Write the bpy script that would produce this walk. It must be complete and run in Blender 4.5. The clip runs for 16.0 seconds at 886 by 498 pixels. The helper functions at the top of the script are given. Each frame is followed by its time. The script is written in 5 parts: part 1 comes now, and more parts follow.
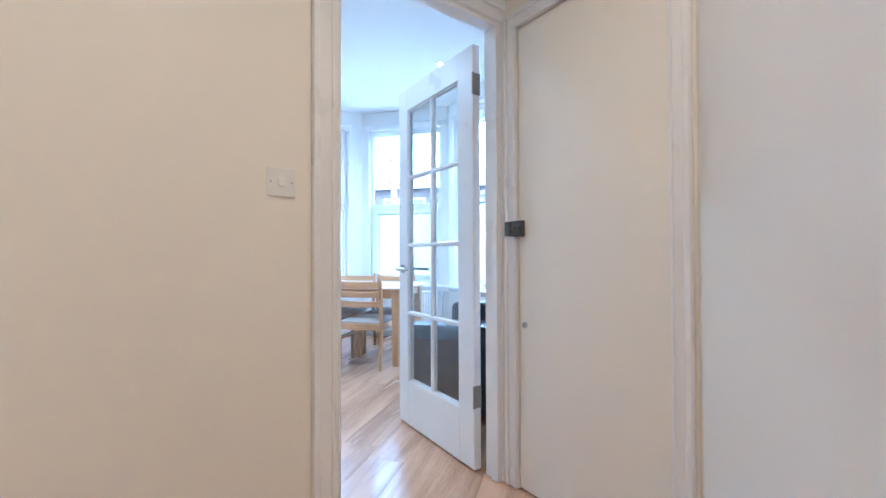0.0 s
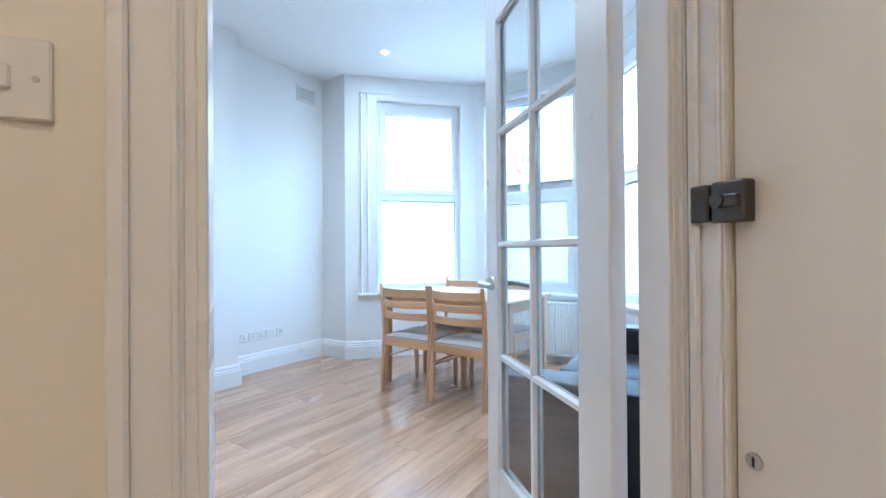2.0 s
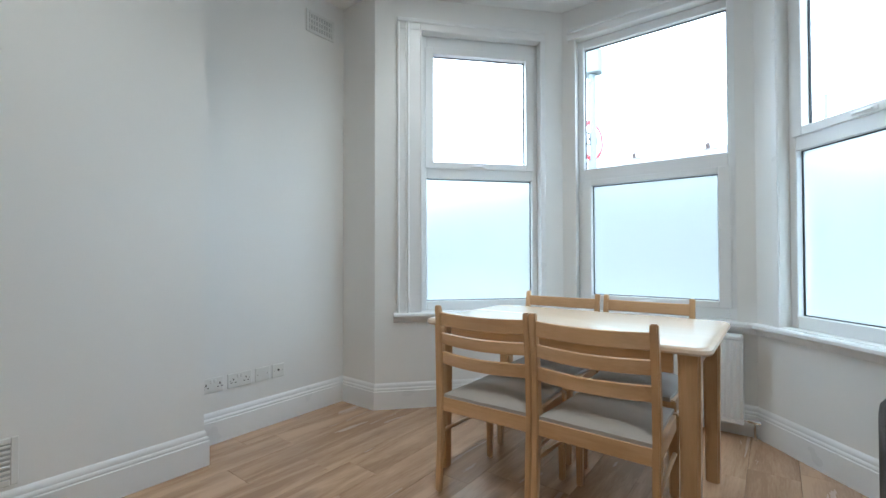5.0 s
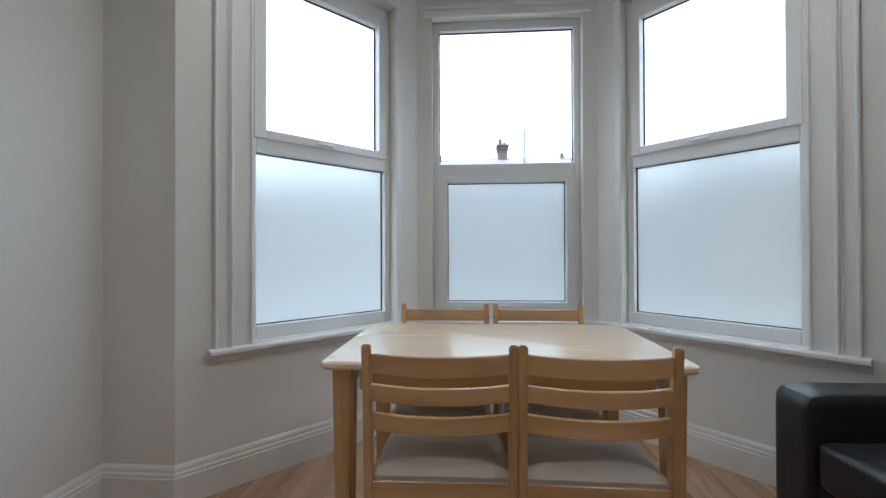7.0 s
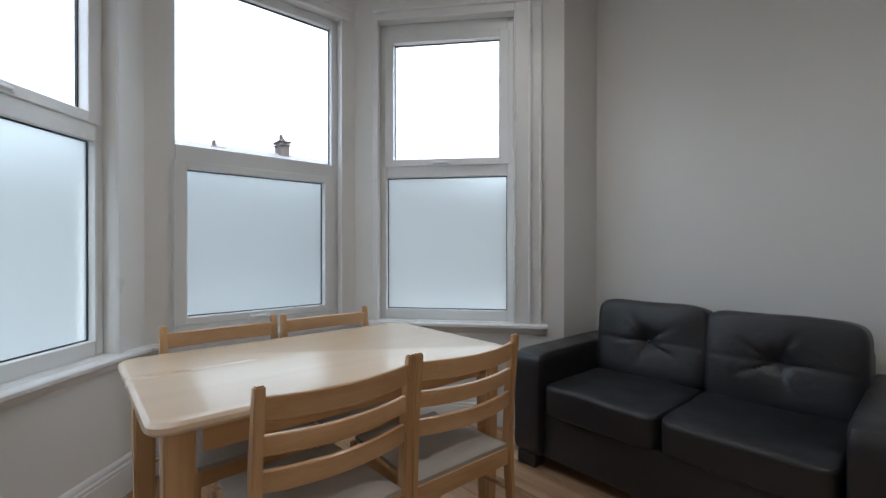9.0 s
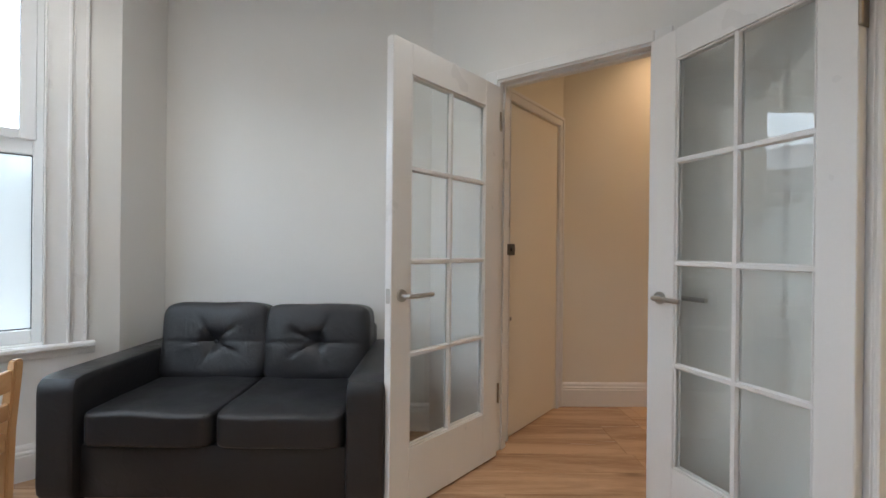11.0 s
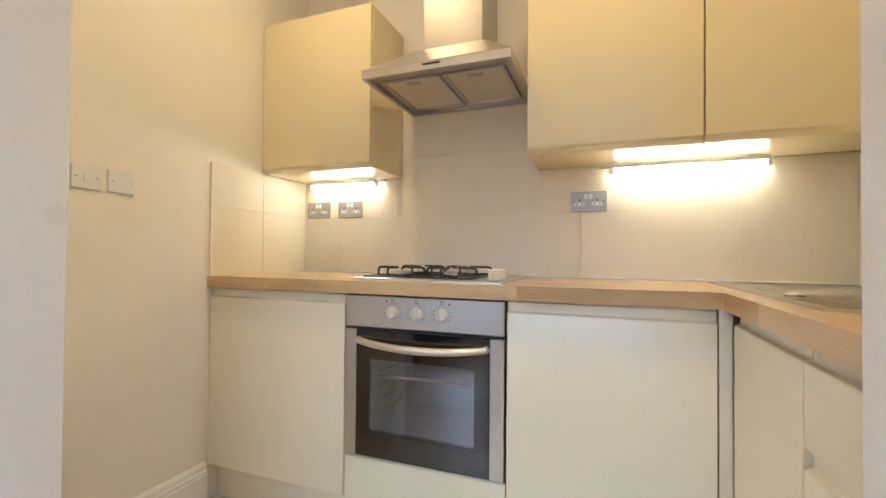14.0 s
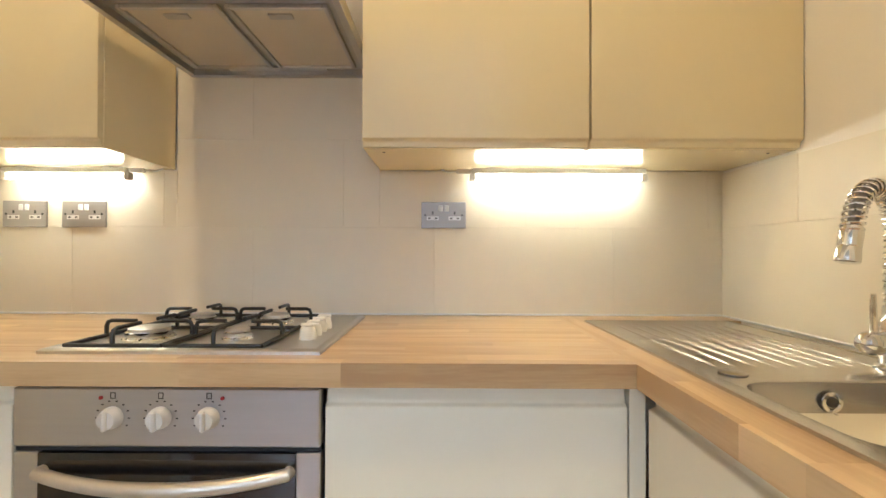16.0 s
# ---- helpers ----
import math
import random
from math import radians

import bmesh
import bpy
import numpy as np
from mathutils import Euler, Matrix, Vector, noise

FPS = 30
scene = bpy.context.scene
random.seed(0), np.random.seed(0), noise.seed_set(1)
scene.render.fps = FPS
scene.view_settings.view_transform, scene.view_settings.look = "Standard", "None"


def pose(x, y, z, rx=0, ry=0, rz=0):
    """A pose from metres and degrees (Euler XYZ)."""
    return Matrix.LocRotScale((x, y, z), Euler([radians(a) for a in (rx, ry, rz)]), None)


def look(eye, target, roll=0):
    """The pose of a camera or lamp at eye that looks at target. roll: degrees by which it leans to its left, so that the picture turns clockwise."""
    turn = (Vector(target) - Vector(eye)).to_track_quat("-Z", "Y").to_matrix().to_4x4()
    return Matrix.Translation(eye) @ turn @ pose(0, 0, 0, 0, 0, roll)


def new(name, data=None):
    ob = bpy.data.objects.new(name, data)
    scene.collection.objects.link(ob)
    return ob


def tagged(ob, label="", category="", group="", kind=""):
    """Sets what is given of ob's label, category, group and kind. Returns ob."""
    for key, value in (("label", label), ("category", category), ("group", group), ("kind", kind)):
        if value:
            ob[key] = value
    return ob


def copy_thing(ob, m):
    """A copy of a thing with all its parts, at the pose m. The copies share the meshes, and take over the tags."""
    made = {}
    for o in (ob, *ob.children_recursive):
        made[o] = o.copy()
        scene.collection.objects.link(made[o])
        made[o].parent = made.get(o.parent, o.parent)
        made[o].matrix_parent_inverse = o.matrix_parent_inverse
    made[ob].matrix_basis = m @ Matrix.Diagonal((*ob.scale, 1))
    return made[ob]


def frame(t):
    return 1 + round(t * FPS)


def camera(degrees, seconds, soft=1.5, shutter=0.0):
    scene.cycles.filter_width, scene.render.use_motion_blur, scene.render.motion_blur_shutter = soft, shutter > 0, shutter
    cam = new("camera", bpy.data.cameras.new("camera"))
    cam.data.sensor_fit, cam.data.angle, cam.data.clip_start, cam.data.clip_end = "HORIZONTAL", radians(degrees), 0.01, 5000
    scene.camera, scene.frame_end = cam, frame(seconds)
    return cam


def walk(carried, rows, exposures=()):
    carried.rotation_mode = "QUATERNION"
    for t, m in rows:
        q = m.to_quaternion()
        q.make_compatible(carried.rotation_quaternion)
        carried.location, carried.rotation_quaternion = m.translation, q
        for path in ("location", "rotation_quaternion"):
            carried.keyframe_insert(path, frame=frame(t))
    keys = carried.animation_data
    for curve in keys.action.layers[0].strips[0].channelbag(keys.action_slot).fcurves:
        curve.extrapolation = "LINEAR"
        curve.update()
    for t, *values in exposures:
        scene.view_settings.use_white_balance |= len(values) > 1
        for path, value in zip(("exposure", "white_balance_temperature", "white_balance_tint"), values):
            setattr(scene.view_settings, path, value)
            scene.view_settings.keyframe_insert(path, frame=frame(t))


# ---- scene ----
cam = camera(91.4, 16.0)
PATH = [
    (0, (0.109, 0.502, 0.989), (-0.423, 2.43, 1.012), -0.2),
    (0.5, (0.081, 0.756, 1.003), (-0.601, 2.637, 1.017), -0.3),
    (1, (0.04, 1.024, 1.006), (-0.789, 2.844, 1.018), -0.2),
    (1.5, (-0.008, 1.271, 1.017), (-0.961, 3.029, 1.027), -0.2),
    (2, (-0.065, 1.511, 1.019), (-1.188, 3.165, 1.03), -0.4),
    (2.5, (-0.149, 1.697, 1.01), (-1.462, 3.206, 1.025), -0.4),
    (3, (-0.31, 1.887, 1.025), (-1.769, 3.255, 1.037), -0.3),
    (5.3, (-1.199, 2.491, 0.993), (-2.308, 4.155, 1.023), -0.1),
    (5.5, (-1.275, 2.527, 0.993), (-2.294, 4.248, 1.02), -0.1),
    (6, (-1.483, 2.612, 1.013), (-2.217, 4.472, 1.035), -0.2),
    (6.5, (-1.701, 2.649, 1.035), (-2.147, 4.599, 1.05), -0.3),
    (7, (-1.93, 2.693, 1.04), (-2.064, 4.689, 1.054), -0.2),
    (7.5, (-2.107, 2.799, 1.04), (-1.923, 4.79, 1.048), -0.1),
    (8, (-2.283, 2.903, 1.054), (-1.686, 4.812, 1.06), -0.1),
    (8.2, (-2.364, 2.934, 1.055), (-1.613, 4.788, 1.06), -0.0),
    (10.3, (-2.585, 2.847, 1.127), (-0.686, 3.474, 1.118), 0.4),
    (10.5, (-2.573, 2.808, 1.112), (-0.628, 3.272, 1.111), 0.6),
    (11, (-2.559, 2.731, 1.097), (-0.559, 2.728, 1.095), 0.6),
    (11.5, (-2.569, 2.64, 1.074), (-0.618, 2.201, 1.073), 0.6),
    (12, (-2.576, 2.541, 1.041), (-0.782, 1.656, 1.05), 0.7),
    (12.5, (-2.567, 2.428, 1.031), (-1.009, 1.175, 1.041), 0.7),
    (13, (-2.552, 2.282, 1.016), (-1.276, 0.742, 1.035), 0.6),
    (13.5, (-2.519, 2.154, 0.995), (-1.508, 0.429, 1.027), 0.5),
    (14, (-2.477, 2.004, 1.025), (-1.777, 0.131, 1.055), 0.5),
    (14.5, (-2.441, 1.86, 1.05), (-2.095, -0.11, 1.073), 0.3),
    (15, (-2.447, 1.697, 1.078), (-2.366, -0.301, 1.097), 0.3),
    (15.5, (-2.443, 1.569, 1.106), (-2.477, -0.431, 1.126), 0.2),
    (16, (-2.415, 1.472, 1.14), (-2.407, -0.528, 1.155), 0.2),
]
EXPOSURES = [(0.0, 4.90, 4050, 2), (0.5, 4.80, 4100, 2), (1.5, 4.66, 4150, 1), (2.5, 4.60, 4600, 0), (3.0, 4.50, 4800, -1), (5.5, 3.50, 5500, 2), (7.0, 2.98, 5750, 7), (8.0, 2.82, 5800, 8),
             (10.5, 3.35, 6000, 9), (11.5, 4.13, 5750, 7), (12.5, 4.45, 5350, 8), (13.5, 4.43, 5150, 8), (14.5, 4.38, 5150, 8), (16.0, 4.42, 5050, 8)]
walk(cam, [(t, look(eye, target, roll)) for t, eye, target, roll in PATH], EXPOSURES)

# ---- world and daylight ----
world = bpy.data.worlds.new("overcast_sky")
scene.world = world
world.use_nodes = True
wn = world.node_tree
wn.nodes.clear()
sky = wn.nodes.new("ShaderNodeTexSky")
sky.sky_type, sky.sun_disc = "NISHITA", False
sky.sun_elevation, sky.sun_rotation = radians(78), radians(180)
sky.dust_density, sky.air_density = 4.0, 1.0
wbg = wn.nodes.new("ShaderNodeBackground")
wbg.inputs[1].default_value = 0.15
wout = wn.nodes.new("ShaderNodeOutputWorld")
whs = wn.nodes.new("ShaderNodeHueSaturation")
whs.inputs["Saturation"].default_value = 0.28
wn.links.new(sky.outputs[0], whs.inputs["Color"])
wn.links.new(whs.outputs[0], wbg.inputs[0])
wn.links.new(wbg.outputs[0], wout.inputs[0])
sun = new("sun", bpy.data.lights.new("sun", "SUN"))
sun.data.energy, sun.data.angle, sun.data.color = 0.5, radians(25), (1.0, 0.97, 0.93)
sun.matrix_world = look((0, -6.4, 30), (0, 0, 0))

WARM, HALL_C, COOL = (1.0, 0.63, 0.25), (1.0, 0.59, 0.31), (1.0, 0.93, 0.84)
KITCHEN_W, HALL_W, LIVING_W, TUBE = 0.42, 0.57, 0.46, 2.4


# ---- materials ----
def mat(name, base=(0.8, 0.8, 0.8), rough=0.5, metal=0.0, bump=0.0, scale=60.0, vary=0.04, big=3.0, spec=0.5, coat=0.0, trans=0.0, stretch=(1, 1, 1), rand=0.0):
    """A principled material with two scales of variation in colour, roughness and relief."""
    m = bpy.data.materials.new(name)
    m.use_nodes = True
    n, l = m.node_tree.nodes, m.node_tree.links
    b = n["Principled BSDF"]
    b.inputs["Metallic"].default_value, b.inputs["Specular IOR Level"].default_value = metal, spec
    b.inputs["Coat Weight"].default_value, b.inputs["Transmission Weight"].default_value = coat, trans
    b.inputs["Coat Roughness"].default_value = 0.08
    tc, mp = n.new("ShaderNodeTexCoord"), n.new("ShaderNodeMapping")
    mp.inputs["Scale"].default_value = stretch
    l.new(tc.outputs["Object"], mp.inputs["Vector"])
    fine, wide = n.new("ShaderNodeTexNoise"), n.new("ShaderNodeTexNoise")
    fine.inputs["Scale"].default_value, wide.inputs["Scale"].default_value = scale, big
    fine.inputs["Detail"].default_value, wide.inputs["Detail"].default_value = 5, 3
    for t in (fine, wide):
        l.new(mp.outputs[0], t.inputs["Vector"])
    add = n.new("ShaderNodeMath")
    add.operation = "ADD"
    l.new(fine.outputs[0], add.inputs[0]), l.new(wide.outputs[0], add.inputs[1])
    tone = n.new("ShaderNodeMapRange")
    tone.inputs[1].default_value, tone.inputs[2].default_value = 0.6, 1.4
    tone.inputs[3].default_value, tone.inputs[4].default_value = 1 - vary, 1 + vary
    l.new(add.outputs[0], tone.inputs[0])
    hsv = n.new("ShaderNodeHueSaturation")
    hsv.inputs["Color"].default_value = (*base, 1)
    if rand:
        info, rr, mul = n.new("ShaderNodeObjectInfo"), n.new("ShaderNodeMapRange"), n.new("ShaderNodeMath")
        rr.inputs[3].default_value, rr.inputs[4].default_value = 1 - rand, 1 + rand
        mul.operation = "MULTIPLY"
        l.new(info.outputs["Random"], rr.inputs[0])
        l.new(rr.outputs[0], mul.inputs[0]), l.new(tone.outputs[0], mul.inputs[1])
        l.new(mul.outputs[0], hsv.inputs["Value"])
    else:
        l.new(tone.outputs[0], hsv.inputs["Value"])
    l.new(hsv.outputs[0], b.inputs["Base Color"])
    rg = n.new("ShaderNodeMapRange")
    rg.inputs[1].default_value, rg.inputs[2].default_value = 0.2, 0.8
    rg.inputs[3].default_value, rg.inputs[4].default_value = rough * 0.96, min(1, rough * 1.04)
    l.new(wide.outputs[0], rg.inputs[0]), l.new(rg.outputs[0], b.inputs["Roughness"])
    if bump:
        bp = n.new("ShaderNodeBump")
        bp.inputs["Strength"].default_value, bp.inputs["Distance"].default_value = bump, 0.002
        l.new(fine.outputs[0], bp.inputs["Height"]), l.new(bp.outputs[0], b.inputs["Normal"])
    return m


def wood(name, light, dark, rough=0.35, axis=0, grain=9.0, rand=0.0, coat=0.2, blotch=0.35, knots=0.0):
    """Wood with grain along one local axis, a broad figure and fine pores."""
    m = bpy.data.materials.new(name)
    m.use_nodes = True
    n, l = m.node_tree.nodes, m.node_tree.links
    b = n["Principled BSDF"]
    b.inputs["Coat Weight"].default_value, b.inputs["Coat Roughness"].default_value = coat, 0.15
    tc, mp, info, shift = n.new("ShaderNodeTexCoord"), n.new("ShaderNodeMapping"), n.new("ShaderNodeObjectInfo"), n.new("ShaderNodeVectorMath")
    stretch = [1.0, 1.0, 1.0]
    stretch[axis] = 0.09
    mp.inputs["Scale"].default_value = stretch
    scl = n.new("ShaderNodeVectorMath")
    scl.operation = "SCALE"
    scl.inputs[0].default_value = (17.0, 23.0, 11.0)
    l.new(info.outputs["Random"], scl.inputs["Scale"])
    l.new(tc.outputs["Object"], shift.inputs[0]), l.new(scl.outputs[0], shift.inputs[1])
    l.new(shift.outputs[0], mp.inputs["Vector"])
    fig, pore, wide = (n.new("ShaderNodeTexNoise") for _ in range(3))
    fig.inputs["Scale"].default_value, fig.inputs["Detail"].default_value, fig.inputs["Distortion"].default_value = grain, 6, 0.9
    pore.inputs["Scale"].default_value, pore.inputs["Detail"].default_value = grain * 16, 3
    wide.inputs["Scale"].default_value, wide.inputs["Detail"].default_value = grain * 0.28, 3
    for t in (fig, pore, wide):
        l.new(mp.outputs[0], t.inputs["Vector"])
    a1, a2 = n.new("ShaderNodeMath"), n.new("ShaderNodeMath")
    a1.operation = a2.operation = "MULTIPLY_ADD"
    a1.inputs[1].default_value, a2.inputs[1].default_value = blotch, 0.25
    l.new(wide.outputs[0], a1.inputs[0]), l.new(fig.outputs[0], a1.inputs[2])
    l.new(pore.outputs[0], a2.inputs[0]), l.new(a1.outputs[0], a2.inputs[2])
    mean = 0.625 + 0.5 * blotch
    lo, hi = mean - 0.13, mean + 0.14
    mr, mix = n.new("ShaderNodeMapRange"), n.new("ShaderNodeMix")
    mr.inputs[1].default_value, mr.inputs[2].default_value = lo, hi
    mix.data_type = "RGBA"
    mix.inputs[6].default_value, mix.inputs[7].default_value = (*light, 1), (*dark, 1)
    l.new(a2.outputs[0], mr.inputs[0]), l.new(mr.outputs[0], mix.inputs[0])
    if knots:
        km, vo, kr, dark_mix = n.new("ShaderNodeMapping"), n.new("ShaderNodeTexVoronoi"), n.new("ShaderNodeMapRange"), n.new("ShaderNodeMix")
        kst = [1.0, 1.0, 1.0]
        kst[axis] = 0.5
        km.inputs["Scale"].default_value = kst
        vo.inputs["Scale"].default_value = 3.2
        kr.inputs[1].default_value, kr.inputs[2].default_value, kr.inputs[3].default_value, kr.inputs[4].default_value = 0.03, 0.16, 0.75, 0.0
        dark_mix.data_type = "RGBA"
        dark_mix.inputs[7].default_value = (dark[0] * 0.5, dark[1] * 0.5, dark[2] * 0.5, 1)
        l.new(shift.outputs[0], km.inputs["Vector"]), l.new(km.outputs[0], vo.inputs["Vector"]), l.new(vo.outputs["Distance"], kr.inputs[0])
        l.new(kr.outputs[0], dark_mix.inputs[0]), l.new(mix.outputs[2], dark_mix.inputs[6])
        mix = dark_mix
    hsv, rr = n.new("ShaderNodeHueSaturation"), n.new("ShaderNodeMapRange")
    rr.inputs[3].default_value, rr.inputs[4].default_value = 1 - rand, 1 + rand
    l.new(info.outputs["Random"], rr.inputs[0]), l.new(rr.outputs[0], hsv.inputs["Value"])
    l.new(mix.outputs[2], hsv.inputs["Color"]), l.new(hsv.outputs[0], b.inputs["Base Color"])
    rg = n.new("ShaderNodeMapRange")
    rg.inputs[3].default_value, rg.inputs[4].default_value = rough * 0.8, rough * 1.25
    l.new(fig.outputs[0], rg.inputs[0]), l.new(rg.outputs[0], b.inputs["Roughness"])
    bp = n.new("ShaderNodeBump")
    bp.inputs["Strength"].default_value, bp.inputs["Distance"].default_value = 0.12, 0.001
    l.new(pore.outputs[0], bp.inputs["Height"]), l.new(bp.outputs[0], b.inputs["Normal"])
    return m


def glow(name, color, strength):
    m = bpy.data.materials.new(name)
    m.use_nodes = True
    b = m.node_tree.nodes["Principled BSDF"]
    b.inputs["Base Color"].default_value = (0.9, 0.9, 0.9, 1)
    b.inputs["Emission Color"].default_value, b.inputs["Emission Strength"].default_value = (*color, 1), strength
    return m


def glass(name, tint=(1, 1, 1), shine=0.045):
    """Thin clear pane: straight-through light with a Fresnel gloss."""
    m = bpy.data.materials.new(name)
    m.use_nodes = True
    n, l = m.node_tree.nodes, m.node_tree.links
    n.clear()
    out, mix, fr, tr, gl = (n.new("ShaderNode" + k) for k in ("OutputMaterial", "MixShader", "LayerWeight", "BsdfTransparent", "BsdfGlossy"))
    fr.inputs[0].default_value = 0.5
    pw, ma = n.new("ShaderNodeMath"), n.new("ShaderNodeMath")
    pw.operation, ma.operation = "POWER", "MULTIPLY_ADD"
    pw.inputs[1].default_value, ma.inputs[1].default_value, ma.inputs[2].default_value = 4.0, 0.86, shine
    l.new(fr.outputs["Facing"], pw.inputs[0]), l.new(pw.outputs[0], ma.inputs[0])
    tr.inputs[0].default_value = (*tint, 1)
    gl.inputs["Roughness"].default_value = 0.0
    l.new(ma.outputs[0], mix.inputs[0]), l.new(tr.outputs[0], mix.inputs[1]), l.new(gl.outputs[0], mix.inputs[2])
    l.new(mix.outputs[0], out.inputs[0])
    return m


def frosted(name):
    """Satin etched pane: scatters daylight through, slightly uneven."""
    m = bpy.data.materials.new(name)
    m.use_nodes = True
    n, l = m.node_tree.nodes, m.node_tree.links
    n.clear()
    out, mix, tl, gl, no, rp = (n.new("ShaderNode" + k) for k in ("OutputMaterial", "MixShader", "BsdfTranslucent", "BsdfGlossy", "TexNoise", "ValToRGB"))
    no.inputs["Scale"].default_value, no.inputs["Detail"].default_value = 2.5, 4
    rp.color_ramp.elements[0].color, rp.color_ramp.elements[1].color = (0.42, 0.45, 0.44, 1), (0.47, 0.495, 0.485, 1)
    rf, half = n.new("ShaderNodeBsdfRefraction"), n.new("ShaderNodeMixShader")
    rf.inputs["Color"].default_value, rf.inputs["Roughness"].default_value, rf.inputs["IOR"].default_value = (0.80, 0.84, 0.83, 1), 0.50, 1.2
    half.inputs[0].default_value = 0.72
    l.new(tl.outputs[0], half.inputs[1]), l.new(rf.outputs[0], half.inputs[2])
    l.new(no.outputs[0], rp.inputs[0]), l.new(rp.outputs[0], tl.inputs[0])
    gl.inputs["Roughness"].default_value = 0.25
    mix.inputs[0].default_value = 0.04
    l.new(half.outputs[0], mix.inputs[1]), l.new(gl.outputs[0], mix.inputs[2]), l.new(mix.outputs[0], out.inputs[0])
    return m


def creased(name, base, rough):
    """Upholstery leather: a fine pebbled grain, long soft creases and worn patches that shine."""
    m = mat(name, base, rough, vary=0.12, big=5, scale=330)
    n, l = m.node_tree.nodes, m.node_tree.links
    b = n["Principled BSDF"]
    tc, warp, crease, grain = n.new("ShaderNodeTexCoord"), n.new("ShaderNodeTexNoise"), n.new("ShaderNodeTexNoise"), n.new("ShaderNodeTexVoronoi")
    warp.inputs["Scale"].default_value, crease.inputs["Scale"].default_value, grain.inputs["Scale"].default_value = 4.0, 9.0, 420.0
    crease.inputs["Detail"].default_value, crease.inputs["Distortion"].default_value = 2.0, 1.6
    ridge, ab, b1, b2 = n.new("ShaderNodeMath"), n.new("ShaderNodeMath"), n.new("ShaderNodeBump"), n.new("ShaderNodeBump")
    ridge.operation, ab.operation = "SUBTRACT", "ABSOLUTE"
    ridge.inputs[1].default_value = 0.5
    for t in (warp, crease, grain):
        l.new(tc.outputs["Object"], t.inputs["Vector"])
    l.new(crease.outputs[0], ridge.inputs[0]), l.new(ridge.outputs[0], ab.inputs[0])
    b1.inputs["Strength"].default_value, b1.inputs["Distance"].default_value = 0.45, 0.007
    b2.inputs["Strength"].default_value, b2.inputs["Distance"].default_value = 0.25, 0.0012
    l.new(ab.outputs[0], b1.inputs["Height"]), l.new(grain.outputs["Distance"], b2.inputs["Height"])
    l.new(b1.outputs[0], b2.inputs["Normal"]), l.new(b2.outputs[0], b.inputs["Normal"])
    shine = n.new("ShaderNodeMapRange")
    shine.inputs[1].default_value, shine.inputs[2].default_value = 0.35, 0.65
    shine.inputs[3].default_value, shine.inputs[4].default_value = rough * 0.8, rough * 1.35
    l.new(warp.outputs[0], shine.inputs[0]), l.new(shine.outputs[0], b.inputs["Roughness"])
    return m


PAINT = mat("white_wall_paint", (0.80, 0.795, 0.78), 0.55, bump=0.10, scale=220, vary=0.012, big=1.6)
CREAM = mat("cream_wall_paint", (0.80, 0.765, 0.68), 0.5, bump=0.10, scale=220, vary=0.012, big=1.6)
CEIL = mat("ceiling_paint", (0.82, 0.82, 0.81), 0.7, bump=0.06, scale=180, vary=0.01)
GLOSSW = mat("white_gloss_paint", (0.80, 0.80, 0.80), 0.28, bump=0.04, scale=90, vary=0.015, big=5)
UPVC = mat("white_upvc", (0.80, 0.81, 0.82), 0.3, vary=0.01, big=4)
GASKET = mat("black_gasket", (0.015, 0.017, 0.02), 0.6)
# one cream lacquer twice: wall units yellowed for warm lamp light, base units paler
CABINET_LAMPLIT = mat("lamplit_cream_lacquer", (0.82, 0.715, 0.44), 0.20, vary=0.008, big=1.5, coat=0.1, spec=0.4)
CABINET = mat("cream_gloss_lacquer", (0.80, 0.735, 0.565), 0.20, vary=0.008, big=1.5, coat=0.1, spec=0.4)
TILE = mat("beige_ceramic_tile", (0.76, 0.70, 0.56), 0.42, bump=0.05, scale=14, vary=0.02, big=3, rand=0.012)
GROUT = mat("pale_grout", (0.73, 0.67, 0.54), 0.8, bump=0.2, scale=200)
FTILE = mat("cream_floor_tile", (0.68, 0.62, 0.50), 0.22, vary=0.06, scale=9, big=2.2, rand=0.03)
STEEL = mat("brushed_steel", (0.58, 0.56, 0.53), 0.36, 1.0, bump=0.03, scale=120, vary=0.05, stretch=(0.05, 1, 1))
SINKST = mat("sink_steel", (0.56, 0.53, 0.48), 0.24, 1.0, bump=0.02, scale=160, vary=0.06)
CHROME = mat("chrome", (0.75, 0.75, 0.74), 0.08, 1.0, vary=0.02)
SATIN = mat("satin_nickel", (0.50, 0.49, 0.47), 0.3, 1.0, vary=0.04)
BLACKG = mat("black_oven_glass", (0.006, 0.006, 0.007), 0.05, vary=0.2, coat=1.0)
IRON = mat("black_enamel_iron", (0.012, 0.012, 0.012), 0.35, bump=0.15, scale=300, vary=0.2)
DARKM = mat("dark_bronze_lock", (0.085, 0.082, 0.08), 0.4, 0.5, bump=0.1, scale=200, vary=0.15)
HINGE = mat("aged_steel_hinge", (0.36, 0.31, 0.25), 0.35, 1.0, vary=0.15)
LEATHER = creased("black_leather", (0.020, 0.021, 0.025), 0.36)
FABRIC = mat("grey_seat_fabric", (0.45, 0.42, 0.385), 0.9, bump=0.5, scale=480, vary=0.10, big=9)
PLASTIC = mat("white_plastic", (0.74, 0.74, 0.72), 0.35, vary=0.015)
DARKP = mat("dark_plastic", (0.03, 0.03, 0.03), 0.5)
KNOBW = mat("pale_control_knob", (0.70, 0.67, 0.60), 0.35, vary=0.02)
FILTER = mat("hood_filter_mesh", (0.66, 0.60, 0.50), 0.5, 0.55, bump=0.6, scale=600, vary=0.08)
